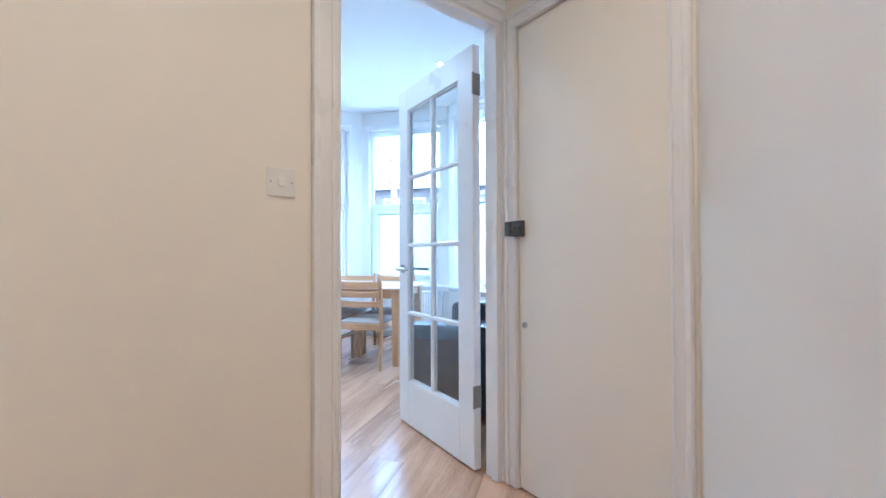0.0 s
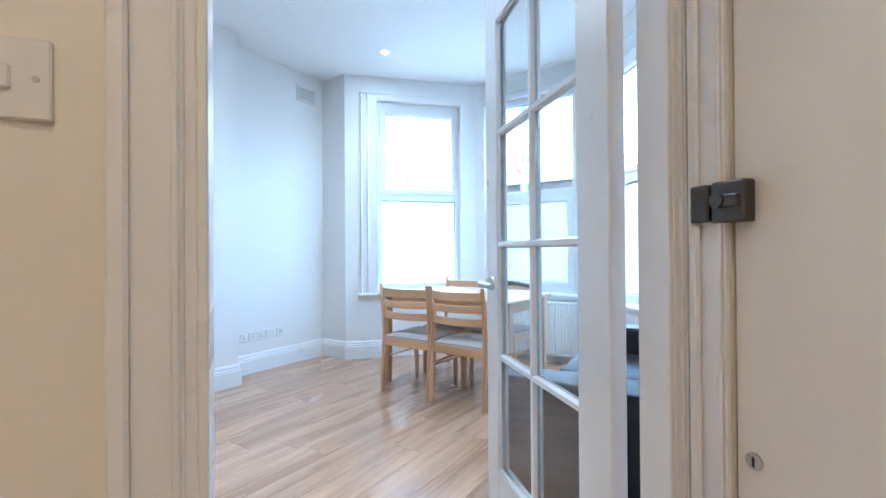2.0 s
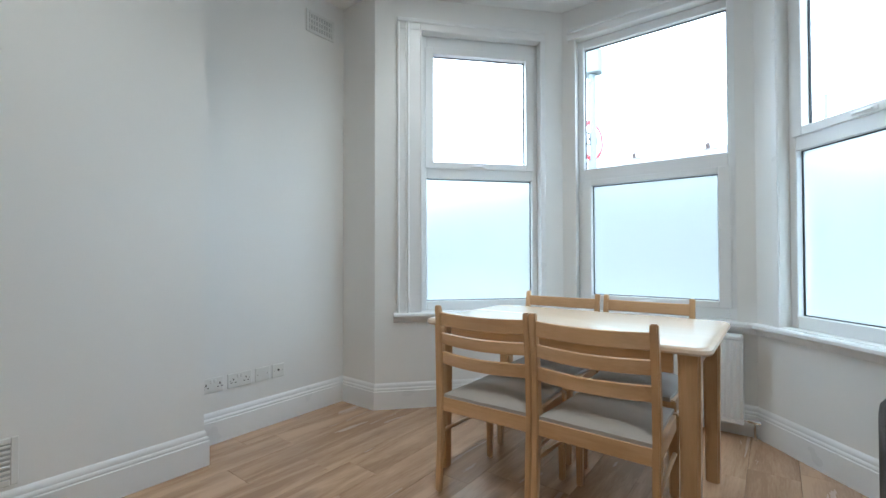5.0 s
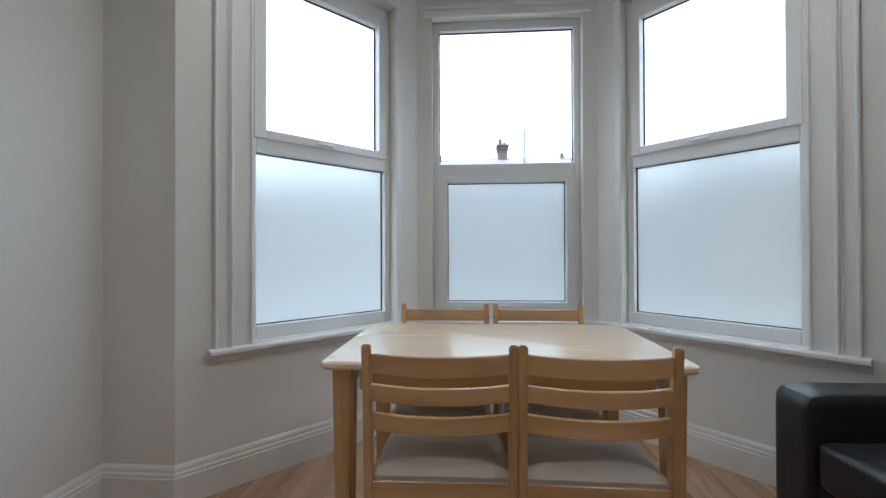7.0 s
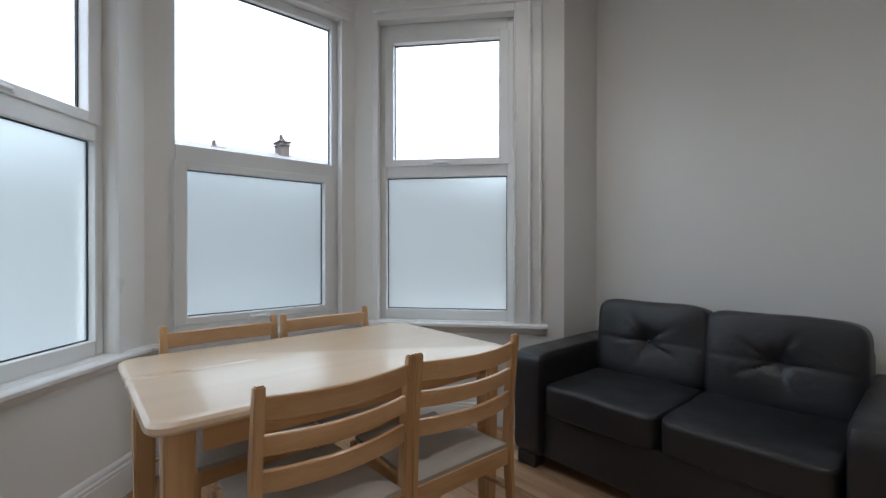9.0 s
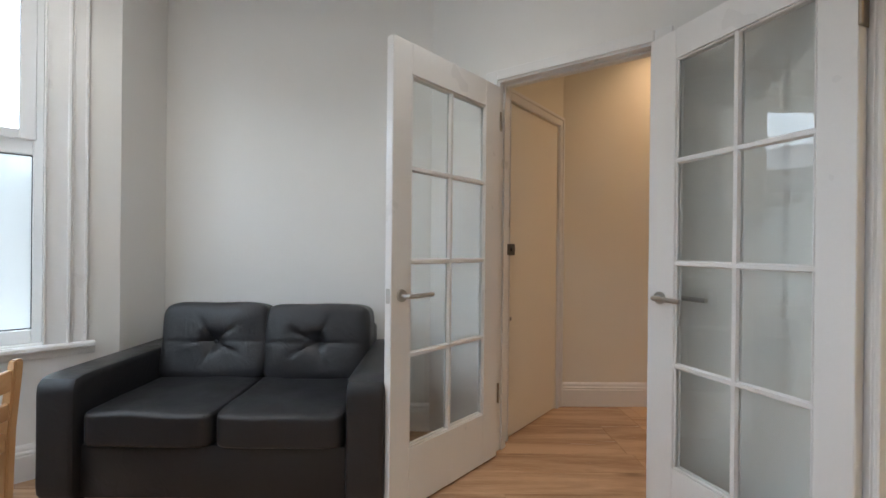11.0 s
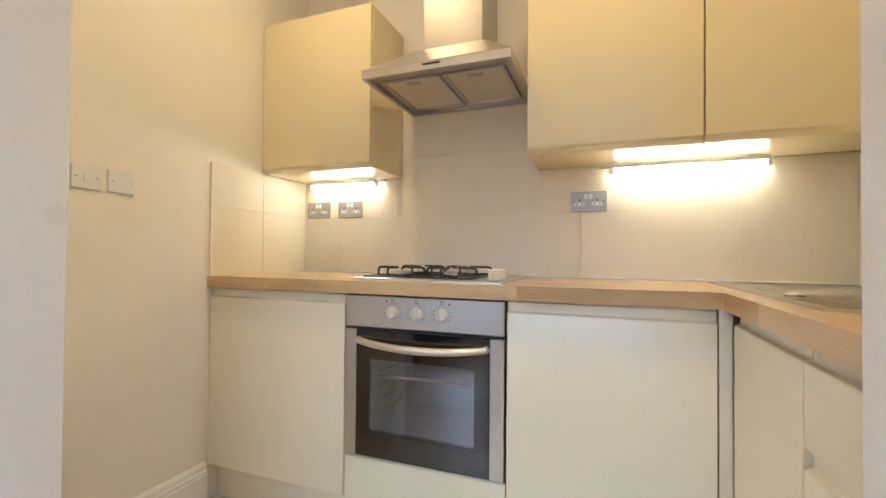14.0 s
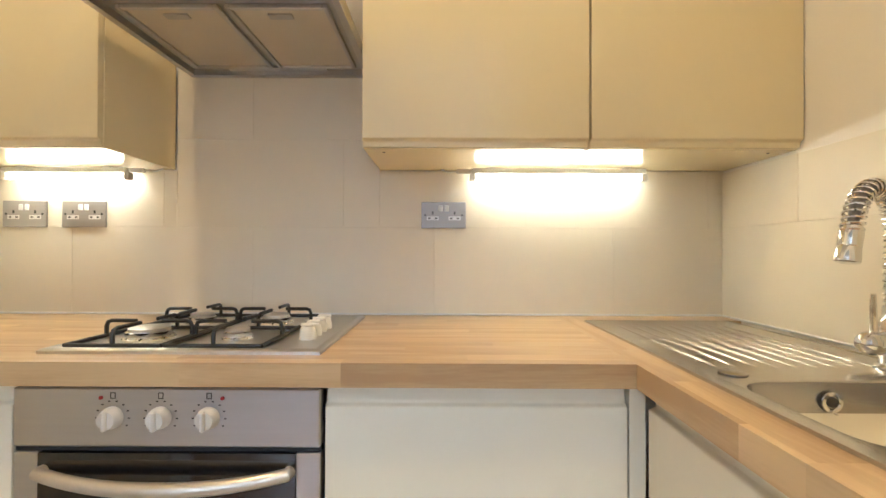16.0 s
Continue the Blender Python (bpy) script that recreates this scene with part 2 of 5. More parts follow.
BEECH = wood("beech_worktop", (0.61, 0.43, 0.215), (0.47, 0.30, 0.135), 0.3, 0, 14, coat=0.25, rand=0.10, blotch=0.3)
PINE_X = wood("blond_wood_along", (0.68, 0.44, 0.24), (0.53, 0.315, 0.15), 0.3, 0, 8, coat=0.3, rand=0.06)
PINE_Z = wood("blond_wood_upright", (0.66, 0.43, 0.23), (0.51, 0.305, 0.145), 0.3, 2, 8, coat=0.3, rand=0.06)
PINE_Y = wood("blond_wood_across", (0.66, 0.43, 0.23), (0.51, 0.305, 0.145), 0.3, 1, 8, coat=0.3, rand=0.06)
TABLEW = wood("pale_tabletop_wood", (0.75, 0.60, 0.45), (0.70, 0.545, 0.395), 0.25, 0, 6, coat=0.3, rand=0.04)
LAMINATE = wood("walnut_laminate", (0.55, 0.36, 0.22), (0.35, 0.212, 0.122), 0.25, 1, 11.0, rand=0.04, coat=0.25, blotch=0.7, knots=1.0)
GLASS = glass("clear_glass", (0.97, 0.985, 0.98))
FROST = frosted("frosted_glass")
BRICK = mat("street_brick", (0.075, 0.058, 0.052), 0.85, bump=0.5, scale=30, vary=0.2, big=4)
SLATE = mat("roof_slate", (0.09, 0.09, 0.10), 0.6, vary=0.2, scale=6)
ASPHALT = mat("asphalt", (0.05, 0.05, 0.052), 0.9, vary=0.2, scale=30)
PAVING = mat("paving", (0.17, 0.165, 0.16), 0.85, vary=0.12, scale=4)
GALV = mat("galvanised_post", (0.19, 0.22, 0.225), 0.6, 0.0, vary=0.06)
RED = mat("sign_red", (0.36, 0.03, 0.04), 0.45)
SIGNW = mat("sign_white", (0.8, 0.8, 0.8), 0.45)
BLACKP = mat("sign_black", (0.012, 0.012, 0.012), 0.5)
LAMP_W = glow("downlight_lens", (1.0, 0.93, 0.82), 30)
LAMP_K = glow("warm_downlight_lens", (1.0, 0.72, 0.42), 20)
TUBE_M = glow("fluorescent_tube", (1.0, 0.83, 0.56), TUBE)


# ---- mesh helpers ----
def box(bm, x0, x1, y0, y1, z0, z1, bevel=0.0, seg=1):
    xs, ys, zs = sorted((x0, x1)), sorted((y0, y1)), sorted((z0, z1))
    v = [bm.verts.new((x, y, z)) for z in zs for y in ys for x in xs]
    f = [bm.faces.new([v[i] for i in q]) for q in ((0, 2, 3, 1), (4, 5, 7, 6), (0, 1, 5, 4), (2, 6, 7, 3), (0, 4, 6, 2), (1, 3, 7, 5))]
    if bevel:
        bmesh.ops.bevel(bm, geom=list({e for q in f for e in q.edges}), offset=bevel, segments=seg, profile=0.5, affect="EDGES")
    return v


def rod(bm, a, b, r0, r1=None, n=12):
    a, b = Vector(a), Vector(b)
    r1 = r0 if r1 is None else r1
    q = (b - a).to_track_quat("Z", "Y").to_matrix().to_4x4()
    return bmesh.ops.create_cone(bm, cap_ends=True, segments=n, radius1=r0, radius2=r1, depth=(b - a).length, matrix=Matrix.Translation((a + b) / 2) @ q)["verts"]


def prism(bm, pts, z0, z1):
    """An upright prism over a plan polygon, counter-clockwise."""
    lo, hi = [bm.verts.new((x, y, z0)) for x, y in pts], [bm.verts.new((x, y, z1)) for x, y in pts]
    bm.faces.new(lo[::-1]), bm.faces.new(hi)
    for i in range(len(pts)):
        j = (i + 1) % len(pts)
        bm.faces.new((lo[i], lo[j], hi[j], hi[i]))


def sweep(bm, path, prof, closed=False):
    """A profile (list of (out, up)) drawn along a level path of (x, y, z); out is to the right of the way."""
    rings, n = [], len(path)
    for i, p in enumerate(path):
        p = Vector(p)
        a = Vector(path[i - 1]) if (i or closed) else p - (Vector(path[1]) - p)
        c = Vector(path[(i + 1) % n]) if (i < n - 1 or closed) else p + (p - Vector(path[i - 1]))
        d0, d1 = (p - a).normalized(), (c - p).normalized()
        r0, r1 = Vector((d0.y, -d0.x, 0)), Vector((d1.y, -d1.x, 0))
        m = (r0 + r1).normalized()
        m /= max(0.3, m.dot(r0))
        rings.append([bm.verts.new(p + m * o + Vector((0, 0, u))) for o, u in prof])
    k = len(prof)
    for i in range(n if closed else n - 1):
        r, s = rings[i], rings[(i + 1) % n]
        for j in range(k):
            bm.faces.new((r[j], r[(j + 1) % k], s[(j + 1) % k], s[j]))
    if not closed:
        bm.faces.new(rings[0][::-1]), bm.faces.new(rings[-1])


def pipe(bm, pts, r, n=10, closed=False):
    """A round tube through points."""
    pts = [Vector(p) for p in pts]
    rings, up = [], None
    for i, p in enumerate(pts):
        d = (pts[min(i + 1, len(pts) - 1)] - pts[max(i - 1, 0)]).normalized()
        if up is None:
            up = d.orthogonal().normalized()
        up = (up - d * up.dot(d)).normalized()
        side = d.cross(up)
        rad = r[i] if isinstance(r, (list, tuple)) else r
        rings.append([bm.verts.new(p + (up * math.cos(a) + side * math.sin(a)) * rad) for a in (2 * math.pi * k / n for k in range(n))])
    for r0, r1 in zip(rings, rings[1:]):
        for k in range(n):
            bm.faces.new((r0[k], r0[(k + 1) % n], r1[(k + 1) % n], r1[k]))
    bm.faces.new(rings[0][::-1]), bm.faces.new(rings[-1])


def lathe(bm, prof, n=24, m=None):
    """Turns (radius, height) pairs round z."""
    rings = [[bm.verts.new((r * math.cos(2 * math.pi * k / n), r * math.sin(2 * math.pi * k / n), z)) for k in range(n)] for r, z in prof]
    for a, b in zip(rings, rings[1:]):
        for k in range(n):
            bm.faces.new((a[k], a[(k + 1) % n], b[(k + 1) % n], b[k]))
    bm.faces.new(rings[0][::-1]), bm.faces.new(rings[-1])
    if m:
        for ring in rings:
            for v in ring:
                v.co = m @ v.co


def part(name, bm, material, parent=None, label="", smooth=True):
    """Links a bmesh as ONE mesh object under a thing or part."""
    bmesh.ops.recalc_face_normals(bm, faces=bm.faces)
    me = bpy.data.meshes.new(name)
    bm.to_mesh(me)
    bm.free()
    me.materials.append(material)
    if smooth:
        me.polygons.foreach_set("use_smooth", [True] * len(me.polygons))
        me.set_sharp_from_angle(angle=radians(32))
    ob = new(name, me)
    if parent:
        ob.parent = parent
    if label:
        ob["label"] = label
    return ob


def thing(name, label, category, m=None, group="", kind=""):
    ob = new(name)
    ob.empty_display_size = 0.05
    if m is not None:
        ob.matrix_world = m
    return tagged(ob, label, category, group, kind)


def slab(name, material, parent, *b, bevel=0.002, label="", seg=1):
    bm = bmesh.new()
    box(bm, *b, bevel=bevel, seg=seg)
    return part(name, bm, material, parent, label)


def along(p0, p1):
    """A frame at p0: x along p0 to p1, y to its left, z up."""
    return pose(p0[0], p0[1], 0, 0, 0, math.degrees(math.atan2(p1[1] - p0[1], p1[0] - p0[0])))


def span(p0, p1):
    return math.hypot(p1[0] - p0[0], p1[1] - p0[1])


CEILING = 2.72


def wall(name, p0, p1, thick, material=PAINT, z0=0.0, z1=CEILING, holes=(), label=""):
    """A wall whose room face runs p0 to p1 with the room on its left; holes are (s0, s1, z0, z1)."""
    bm, n = bmesh.new(), span(p0, p1)
    s = 0.0
    for a, b, c, d in sorted(holes):
        box(bm, s, a, -thick, 0, z0, z1)
        if c > z0:
            box(bm, a, b, -thick, 0, z0, c)
        if d < z1:
            box(bm, a, b, -thick, 0, d, z1)
        s = b
    if s < n:
        box(bm, s, n, -thick, 0, z0, z1)
    ob = part(name, bm, material, None, "", False)
    ob.matrix_world = along(p0, p1)
    return tagged(ob, label or "smooth white painted plaster wall", "wall", "", "structure")


SKIRT = [(0.0, 0.0), (-0.018, 0.0), (-0.018, 0.115), (-0.014, 0.119), (-0.016, 0.126), (-0.014, 0.133), (-0.009, 0.138), (-0.010, 0.150), (-0.005, 0.160), (0.0, 0.166)]


def skirting(*path):
    bm = bmesh.new()
    sweep(bm, [(x, y, 0.0) for x, y in path], SKIRT)
    return tagged(part("baseboard", bm, GLOSSW), "white gloss moulded skirting board along the wall", "baseboard", "", "structure")


# ---- structure: living room ----
Q0, Q1 = (-0.862, 1.55), (0.05, 2.80)
NE, D, C, B, A, NW = (0.05, 4.40), (-0.316, 4.40), (-1.165, 5.37), (-2.27, 5.37), (-3.153, 4.40), (-3.47, 4.40)
U = Vector((0.588, 0.809))
N = Vector((-0.809, 0.588))
P0 = Vector((-0.69, 1.667))
DOOR_H = 2.0


def diag(s, d=0.0):
    p = P0 + U * s + N * d
    return (p.x, p.y)


HOLE = (0.115, 0.915)
s_q0, s_q1 = (Vector(Q0) - P0).dot(U), (Vector(Q1) - P0).dot(U)
bm = bmesh.new()
for a, b, c, d in ((-0.30, HOLE[0], 0, CEILING), (HOLE[1], s_q1, 0, CEILING), (HOLE[0], HOLE[1], DOOR_H + 0.02, CEILING)):
    prism(bm, [diag(a), diag(b), diag(b, 0.07), diag(a, 0.07)], c, d)
tagged(part("wall_diagonal", bm, PAINT, smooth=False), "white painted corner wall with a doorway to the hall", "wall", kind="structure")
wall("wall_east", Q1, NE, 0.2)
wall("wall_pier_east", NE, D, 0.25)
wall("wall_pier_west", A, NW, 0.25)
wall("wall_west_alcove", NW, (-3.47, 3.386), 0.2)
bm = bmesh.new()
prism(bm, [(-3.67, 1.55), (-3.253, 1.55), (-3.253, 3.386), (-3.67, 3.386)], 0, CEILING)
tagged(part("wall_chimney_breast", bm, PAINT, smooth=False), "white painted plaster chimney breast", "wall", kind="structure")
WIN_Z = (0.625, 2.50)
wall("wall_bay_east", D, C, 0.17, holes=[(0.294, 1.137, *WIN_Z)])
wall("wall_bay_middle", C, B, 0.17, holes=[(0.09, 1.01, *WIN_Z)])
wall("wall_bay_west", B, A, 0.17, holes=[(0.165, 1.002, *WIN_Z)])
# partition to the kitchen, with its wide doorway
KJ_E, KJ_W, KY0, KY1 = -1.385, -2.752, 1.43, 1.55
bm = bmesh.new()
box(bm, -3.67, KJ_W, KY0, KY1 - 0.001, 0, CEILING)
box(bm, KJ_E, -0.80, KY0, KY1, 0, CEILING)
box(bm, KJ_W, KJ_E, KY0, KY1, DOOR_H + 0.03, CEILING)
tagged(part("wall_partition", bm, PAINT, smooth=False), "white painted partition with a wide kitchen doorway", "wall", kind="structure")
# ---- structure: kitchen ----
KE, KW, KS = -0.93, -3.335, 0.035
wall("wall_kitchen_south", (KW - 0.2, KS), (KE + 0.2, KS), 0.2, CREAM, label="cream painted kitchen wall with beige tiled splashback")
wall("wall_kitchen_west", (KW, KY0), (KW, KS), 0.2, CREAM, label="cream painted kitchen wall tiled above the sink")
wall("wall_kitchen_east", (KE, KS), (KE, KY0), 0.075, CREAM, label="cream painted kitchen side wall")
# ---- structure: hall ----
HC, HE = (0.485, 1.89), (-0.13, 2.40)
wall("wall_hall_east", (0.515, -0.75), HC, 0.15, CREAM, label="cream painted hall wall")
wall("wall_hall_south", (-0.95, -0.75), (0.62, -0.75), 0.15, CREAM, label="cream painted hall end wall")
CUP = (0.075, 0.725, 0.0, 1.95)
wall("wall_cupboard", HC, HE, 0.12, CREAM, holes=[CUP], label="cream painted wall round the cupboard door")
# hall face of the diagonal wall, easing round into the long hall wall
ctrl, far = Vector((-0.848, 1.449)), Vector((-0.848, 0.80))
near = Vector(diag(-0.02))
ease = [near.lerp(ctrl, k / 14).lerp(ctrl.lerp(far, k / 14), k / 14) for k in range(15)]
face = [Vector(diag(HOLE[0]))] + ease + [Vector((-0.848, -0.75))]
bm = bmesh.new()
cols = [[bm.verts.new((p.x - N.x * 0.006, p.y - N.y * 0.006, z)) for z in (0, CEILING)] for p in face] + [[bm.verts.new((p.x - 0.008, p.y + 0.004, z)) for z in (0, CEILING)] for p in face[::-1]]
for a, c in zip(cols, cols[1:] + cols[:1]):
    bm.faces.new((a[0], c[0], c[1], a[1]))
bm.faces.new([c[1] for c in cols]), bm.faces.new([c[0] for c in cols[::-1]])
for a, b, c, d in ((HOLE[1], 0.96, 0, CEILING), (HOLE[0], HOLE[1], DOOR_H + 0.02, CEILING)):
    prism(bm, [diag(a, -0.006), diag(b, -0.006), diag(b, 0.0), diag(a, 0.0)], c, d)
tagged(part("wall_hall_west", bm, CREAM), "cream painted hall wall beside the glazed door", "wall", kind="structure")

bm = bmesh.new()
prism(bm, [(-3.8, -1.0), (0.8, -1.0), (0.8, 4.5), (-0.12, 4.5), (-1.06, 5.58), (-2.37, 5.58), (-3.33, 4.5), (-3.8, 4.5)], CEILING, CEILING + 0.2)
tagged(part("ceiling", bm, CEIL, smooth=False), "flat white painted ceiling with small downlights", "ceiling", kind="structure")
bm = bmesh.new()
prism(bm, [(-3.8, -1.0), (0.8, -1.0), (0.8, 4.5), (-0.12, 4.5), (-1.06, 5.58), (-2.37, 5.58), (-3.33, 4.5), (-3.8, 4.5)], -0.25, -0.012)
FLOOR = tagged(part("floor", bm, mat("dark_underlay", (0.05, 0.03, 0.02), 0.8), smooth=False), "walnut-toned laminate plank floor", "floor", kind="structure")

# skirting runs
skirting(NE, D, C, B, A, NW, (-3.47, 3.386), (-3.253, 3.386), (-3.253, 1.551), (KJ_W - 0.06, 1.551))
skirting((0.05, 2.80), NE)
skirting((KE, 0.66), (KE, KY0))
skirting((0.515, -0.75), HC, (HC[0] - 0.02, HC[1] + 0.017))


# ---- doors ----
def leaf(name, hinge, free, w, h=1.945, label="", hang=0.122, lock=0.108, top=0.13, bot=0.25, lever=0.055):
    """A glazed leaf with two by four panes, hung at one edge."""
    d = thing(name, label, "door", along(hinge, free) @ pose(0, 0, 0.008), kind="structure")
    t, x_in, x_out = 0.02, hang, w - lock
    slab("stile", GLOSSW, d, 0, x_in, -t, t, 0, h, bevel=0.003)
    slab("stile", GLOSSW, d, x_out, w, -t, t, 0, h, bevel=0.003)
    slab("top_rail", GLOSSW, d, x_in, x_out, -t + 0.0005, t - 0.0005, h - top, h, bevel=0.001)
    slab("bottom_rail", GLOSSW, d, x_in, x_out, -t + 0.0005, t - 0.0005, 0, bot, bevel=0.001)
    rows, mid, g = (h - top - bot) / 4, (x_in + x_out) / 2, 0.0125
    for kind in range(4):
        bm = bmesh.new()
        for sgn in (-1, 1):
            y0, y1 = sgn * 0.004, sgn * 0.016
            prof = [(-g, y0), (g, y0), (g * 0.55, y1), (-g * 0.55, y1)]
            if kind == 0:
                pa, pb = [(mid + u, v, bot) for u, v in prof], [(mid + u, v, h - top) for u, v in prof]
            else:
                z = bot + kind * rows
                pa, pb = [(x_in, v, z + u) for u, v in prof], [(x_out, v, z + u) for u, v in prof]
            va, vb = [bm.verts.new(p) for p in pa], [bm.verts.new(p) for p in pb]
            bm.faces.new(va), bm.faces.new(vb)
            for i in range(4):
                bm.faces.new((va[i], va[(i + 1) % 4], vb[(i + 1) % 4], vb[i]))
        part("glazing_bar", bm, GLOSSW, d)
    for sgn in (-1, 1):
        y0, y1 = sgn * 0.004, sgn * 0.016
        bm = bmesh.new()
        for x0, x1, z0, z1 in ((x_in, x_in + 0.01, bot, h - top), (x_out - 0.01, x_out, bot, h - top), (x_in, x_out, bot, bot + 0.01), (x_in, x_out, h - top - 0.01, h - top)):
            box(bm, x0, x1, y0, y1, z0, z1, bevel=0.004)
        part("glazing_bead", bm, GLOSSW, d)
    for i in range(4):
        for x0, x1 in ((x_in, mid), (mid, x_out)):
            p = slab("pane", GLASS, d, x0, x1, -0.002, 0.002, bot + i * rows, bot + (i + 1) * rows, bevel=0)
            p.visible_shadow = False
    for sgn in (-1, 1):
        bm = bmesh.new()
        y = sgn * t
        c = w - lever
        rod(bm, (c, y, 0.895), (c, y + sgn * 0.009, 0.895), 0.026, 0.025, 24)
        pipe(bm, [(c, y, 0.895), (c, y + sgn * 0.035, 0.895), (c - 0.004, y + sgn * 0.045, 0.895), (c - 0.015, y + sgn * 0.05, 0.895), (c - 0.135, y + sgn * 0.05, 0.895)], 0.0095, 12)
        part("lever_handle", bm, SATIN, d, "satin nickel lever handle on a round rose")
    slab("latch_plate", SATIN, d, w - 0.0005, w + 0.001, -0.011, 0.011, 0.865, 0.925, bevel=0)
    for z in (0.33, 1.76):
        bm = bmesh.new()
        box(bm, -0.003, 0.0005, -t, t - 0.004, z - 0.05, z + 0.05, bevel=0.0008)
        rod(bm, (-0.004, t + 0.002, z - 0.05), (-0.004, t + 0.002, z + 0.05), 0.006, n=10)
        part("hinge", bm, HINGE, d, "aged steel butt hinge")
    return d


def architrave(name, m, x0, x1, h, w=0.07, side=1, label="white gloss moulded door surround"):
    """A moulded surround round an opening, in the wall's frame: x along it, out of the wall by side."""
    bm = bmesh.new()
    for a, b in ((x0 - w, x0), (x1, x1 + w)):
        box(bm, a, b, 0, side * 0.012, 0, h + w, bevel=0.002)
        e0, e1 = (a, a + 0.022) if a < x0 else (b - 0.022, b)
        box(bm, e0, e1, side * 0.012, side * 0.022, 0, h + w, bevel=0.004)
        i0, i1 = (b - 0.012, b - 0.004) if a < x0 else (a + 0.004, a + 0.012)
        box(bm, i0, i1, side * 0.012, side * 0.017, 0, h + 0.008, bevel=0.002)
    box(bm, x0, x1, 0, side * 0.012, h, h + w, bevel=0.002)
    box(bm, x0 - w + 0.022, x1 + w - 0.022, side * 0.012, side * 0.022, h + w - 0.022, h + w, bevel=0.004)
    box(bm, x0 - 0.008, x1 + 0.008, side * 0.012, side * 0.017, h + 0.004, h + 0.012, bevel=0.002)
    ob = part(name, bm, GLOSSW)
    ob.matrix_world = m
    return tagged(ob, label, "door surround", kind="structure")


leaf("door_1", (-0.267, 2.449), (-0.821, 2.948), 0.746, label="open white glazed door with eight clear panes")
leaf("door_2", (-1.375, 1.582), (-0.73, 1.828), 0.710, 1.975, "white glazed kitchen door folded back against the wall", 0.10, 0.127, 0.118, 0.222, 0.064)
leaf("door_3", (-2.735, 1.578), (-3.085, 2.174), 0.676, 1.955, "white glazed kitchen door folded back towards the chimney breast", 0.10, 0.130, 0.112, 0.212, 0.070)
DM = along(diag(0), diag(1))
lining = thing("door_lining", "white gloss lining of the hall doorway", "door frame", DM, kind="structure")
for n, a, b, c, d in (("jamb", HOLE[0] - 0.001, HOLE[0] + 0.025, 0, DOOR_H + 0.02), ("jamb", HOLE[1] - 0.025, HOLE[1] + 0.001, 0, DOOR_H + 0.02), ("head", HOLE[0] + 0.025, HOLE[1] - 0.025, DOOR_H - 0.005, DOOR_H + 0.021)):
    slab(n, GLOSSW, lining, a, b, -0.012, 0.074, c, d, bevel=0.002)
for a, b, c in ((HOLE[0] + 0.025, HOLE[0] + 0.037, 0), (HOLE[1] - 0.037, HOLE[1] - 0.025, 0), (HOLE[0] + 0.037, HOLE[1] - 0.037, DOOR_H - 0.017)):
    slab("door_stop", GLOSSW, lining, a, b, -0.012, 0.03, c, DOOR_H - 0.005, bevel=0.002)
architrave("trim_hall_side", DM @ pose(0, -0.006, 0), HOLE[0] + 0.012, HOLE[1] - 0.012, DOOR_H, w=0.075, side=-1)
bm = bmesh.new()
for a, b, c, d in ((HOLE[0] - 0.058, HOLE[0] + 0.012, 0, DOOR_H + 0.06), (HOLE[1] - 0.012, HOLE[1] + 0.058, 0, DOOR_H + 0.06), (HOLE[0] + 0.012, HOLE[1] - 0.012, DOOR_H + 0.005, DOOR_H + 0.06)):
    box(bm, a, b, 0.07, 0.084, c, d, bevel=0.004)
ob = part("trim_living_side", bm, GLOSSW)
ob.matrix_world = DM
tagged(ob, "white gloss moulded door surround", "door surround", kind="structure")
# kitchen doorway lining
lin = thing("kitchen_door_lining", "white gloss lining of the kitchen doorway", "door frame", kind="structure")
for x0, x1 in ((KJ_E - 0.022, KJ_E + 0.001), (KJ_W - 0.001, KJ_W + 0.022)):
    slab("jamb", GLOSSW, lin, x0, x1, KY0 - 0.008, KY1 + 0.010, 0, DOOR_H + 0.03, bevel=0.003)
slab("head", GLOSSW, lin, KJ_W + 0.022, KJ_E - 0.022, KY0 - 0.008, KY1 + 0.010, DOOR_H + 0.005, DOOR_H + 0.031, bevel=0.003)
architrave("trim_kitchen_doorway", pose(0, KY1, 0), KJ_W + 0.01, KJ_E - 0.01, DOOR_H + 0.01, w=0.06)

# cupboard door in the hall
CM = along(HC, HE)
cup = thing("cupboard_door", "flush cream painted cupboard door with a dark rim lock", "door", CM, kind="structure")
slab("door_panel", CREAM, cup, CUP[0] + 0.004, CUP[1] - 0.004, -0.035, -0.004, 0.006, CUP[3] - 0.004, bevel=0.002)
slab("cupboard_back", DARKP, cup, CUP[0] - 0.02, CUP[1] + 0.02, -0.14, -0.122, 0, CUP[3] + 0.02, bevel=0)
bm = bmesh.new()
box(bm, 0.684, 0.742, -0.004, 0.022, 1.062, 1.128, bevel=0.003)
box(bm, 0.744, 0.780, -0.0005, 0.026, 1.064, 1.126, bevel=0.003)
rod(bm, (0.724, 0.02, 1.097), (0.724, 0.032, 1.097), 0.012, n=16)
box(bm, 0.691, 0.717, 0.02, 0.028, 1.086, 1.106, bevel=0.002)
part("rim_lock", bm, DARKM, cup, "dark bronze rim lock")
bm = bmesh.new()
rod(bm, (0.690, -0.004, 0.692), (0.690, 0.001, 0.692), 0.013, n=20)
part("keyhole_cover", bm, SATIN, cup, "small round steel keyhole cover")
slab("keyhole", GASKET, cup, 0.688, 0.692, 0.001, 0.0016, 0.684, 0.699, bevel=0)
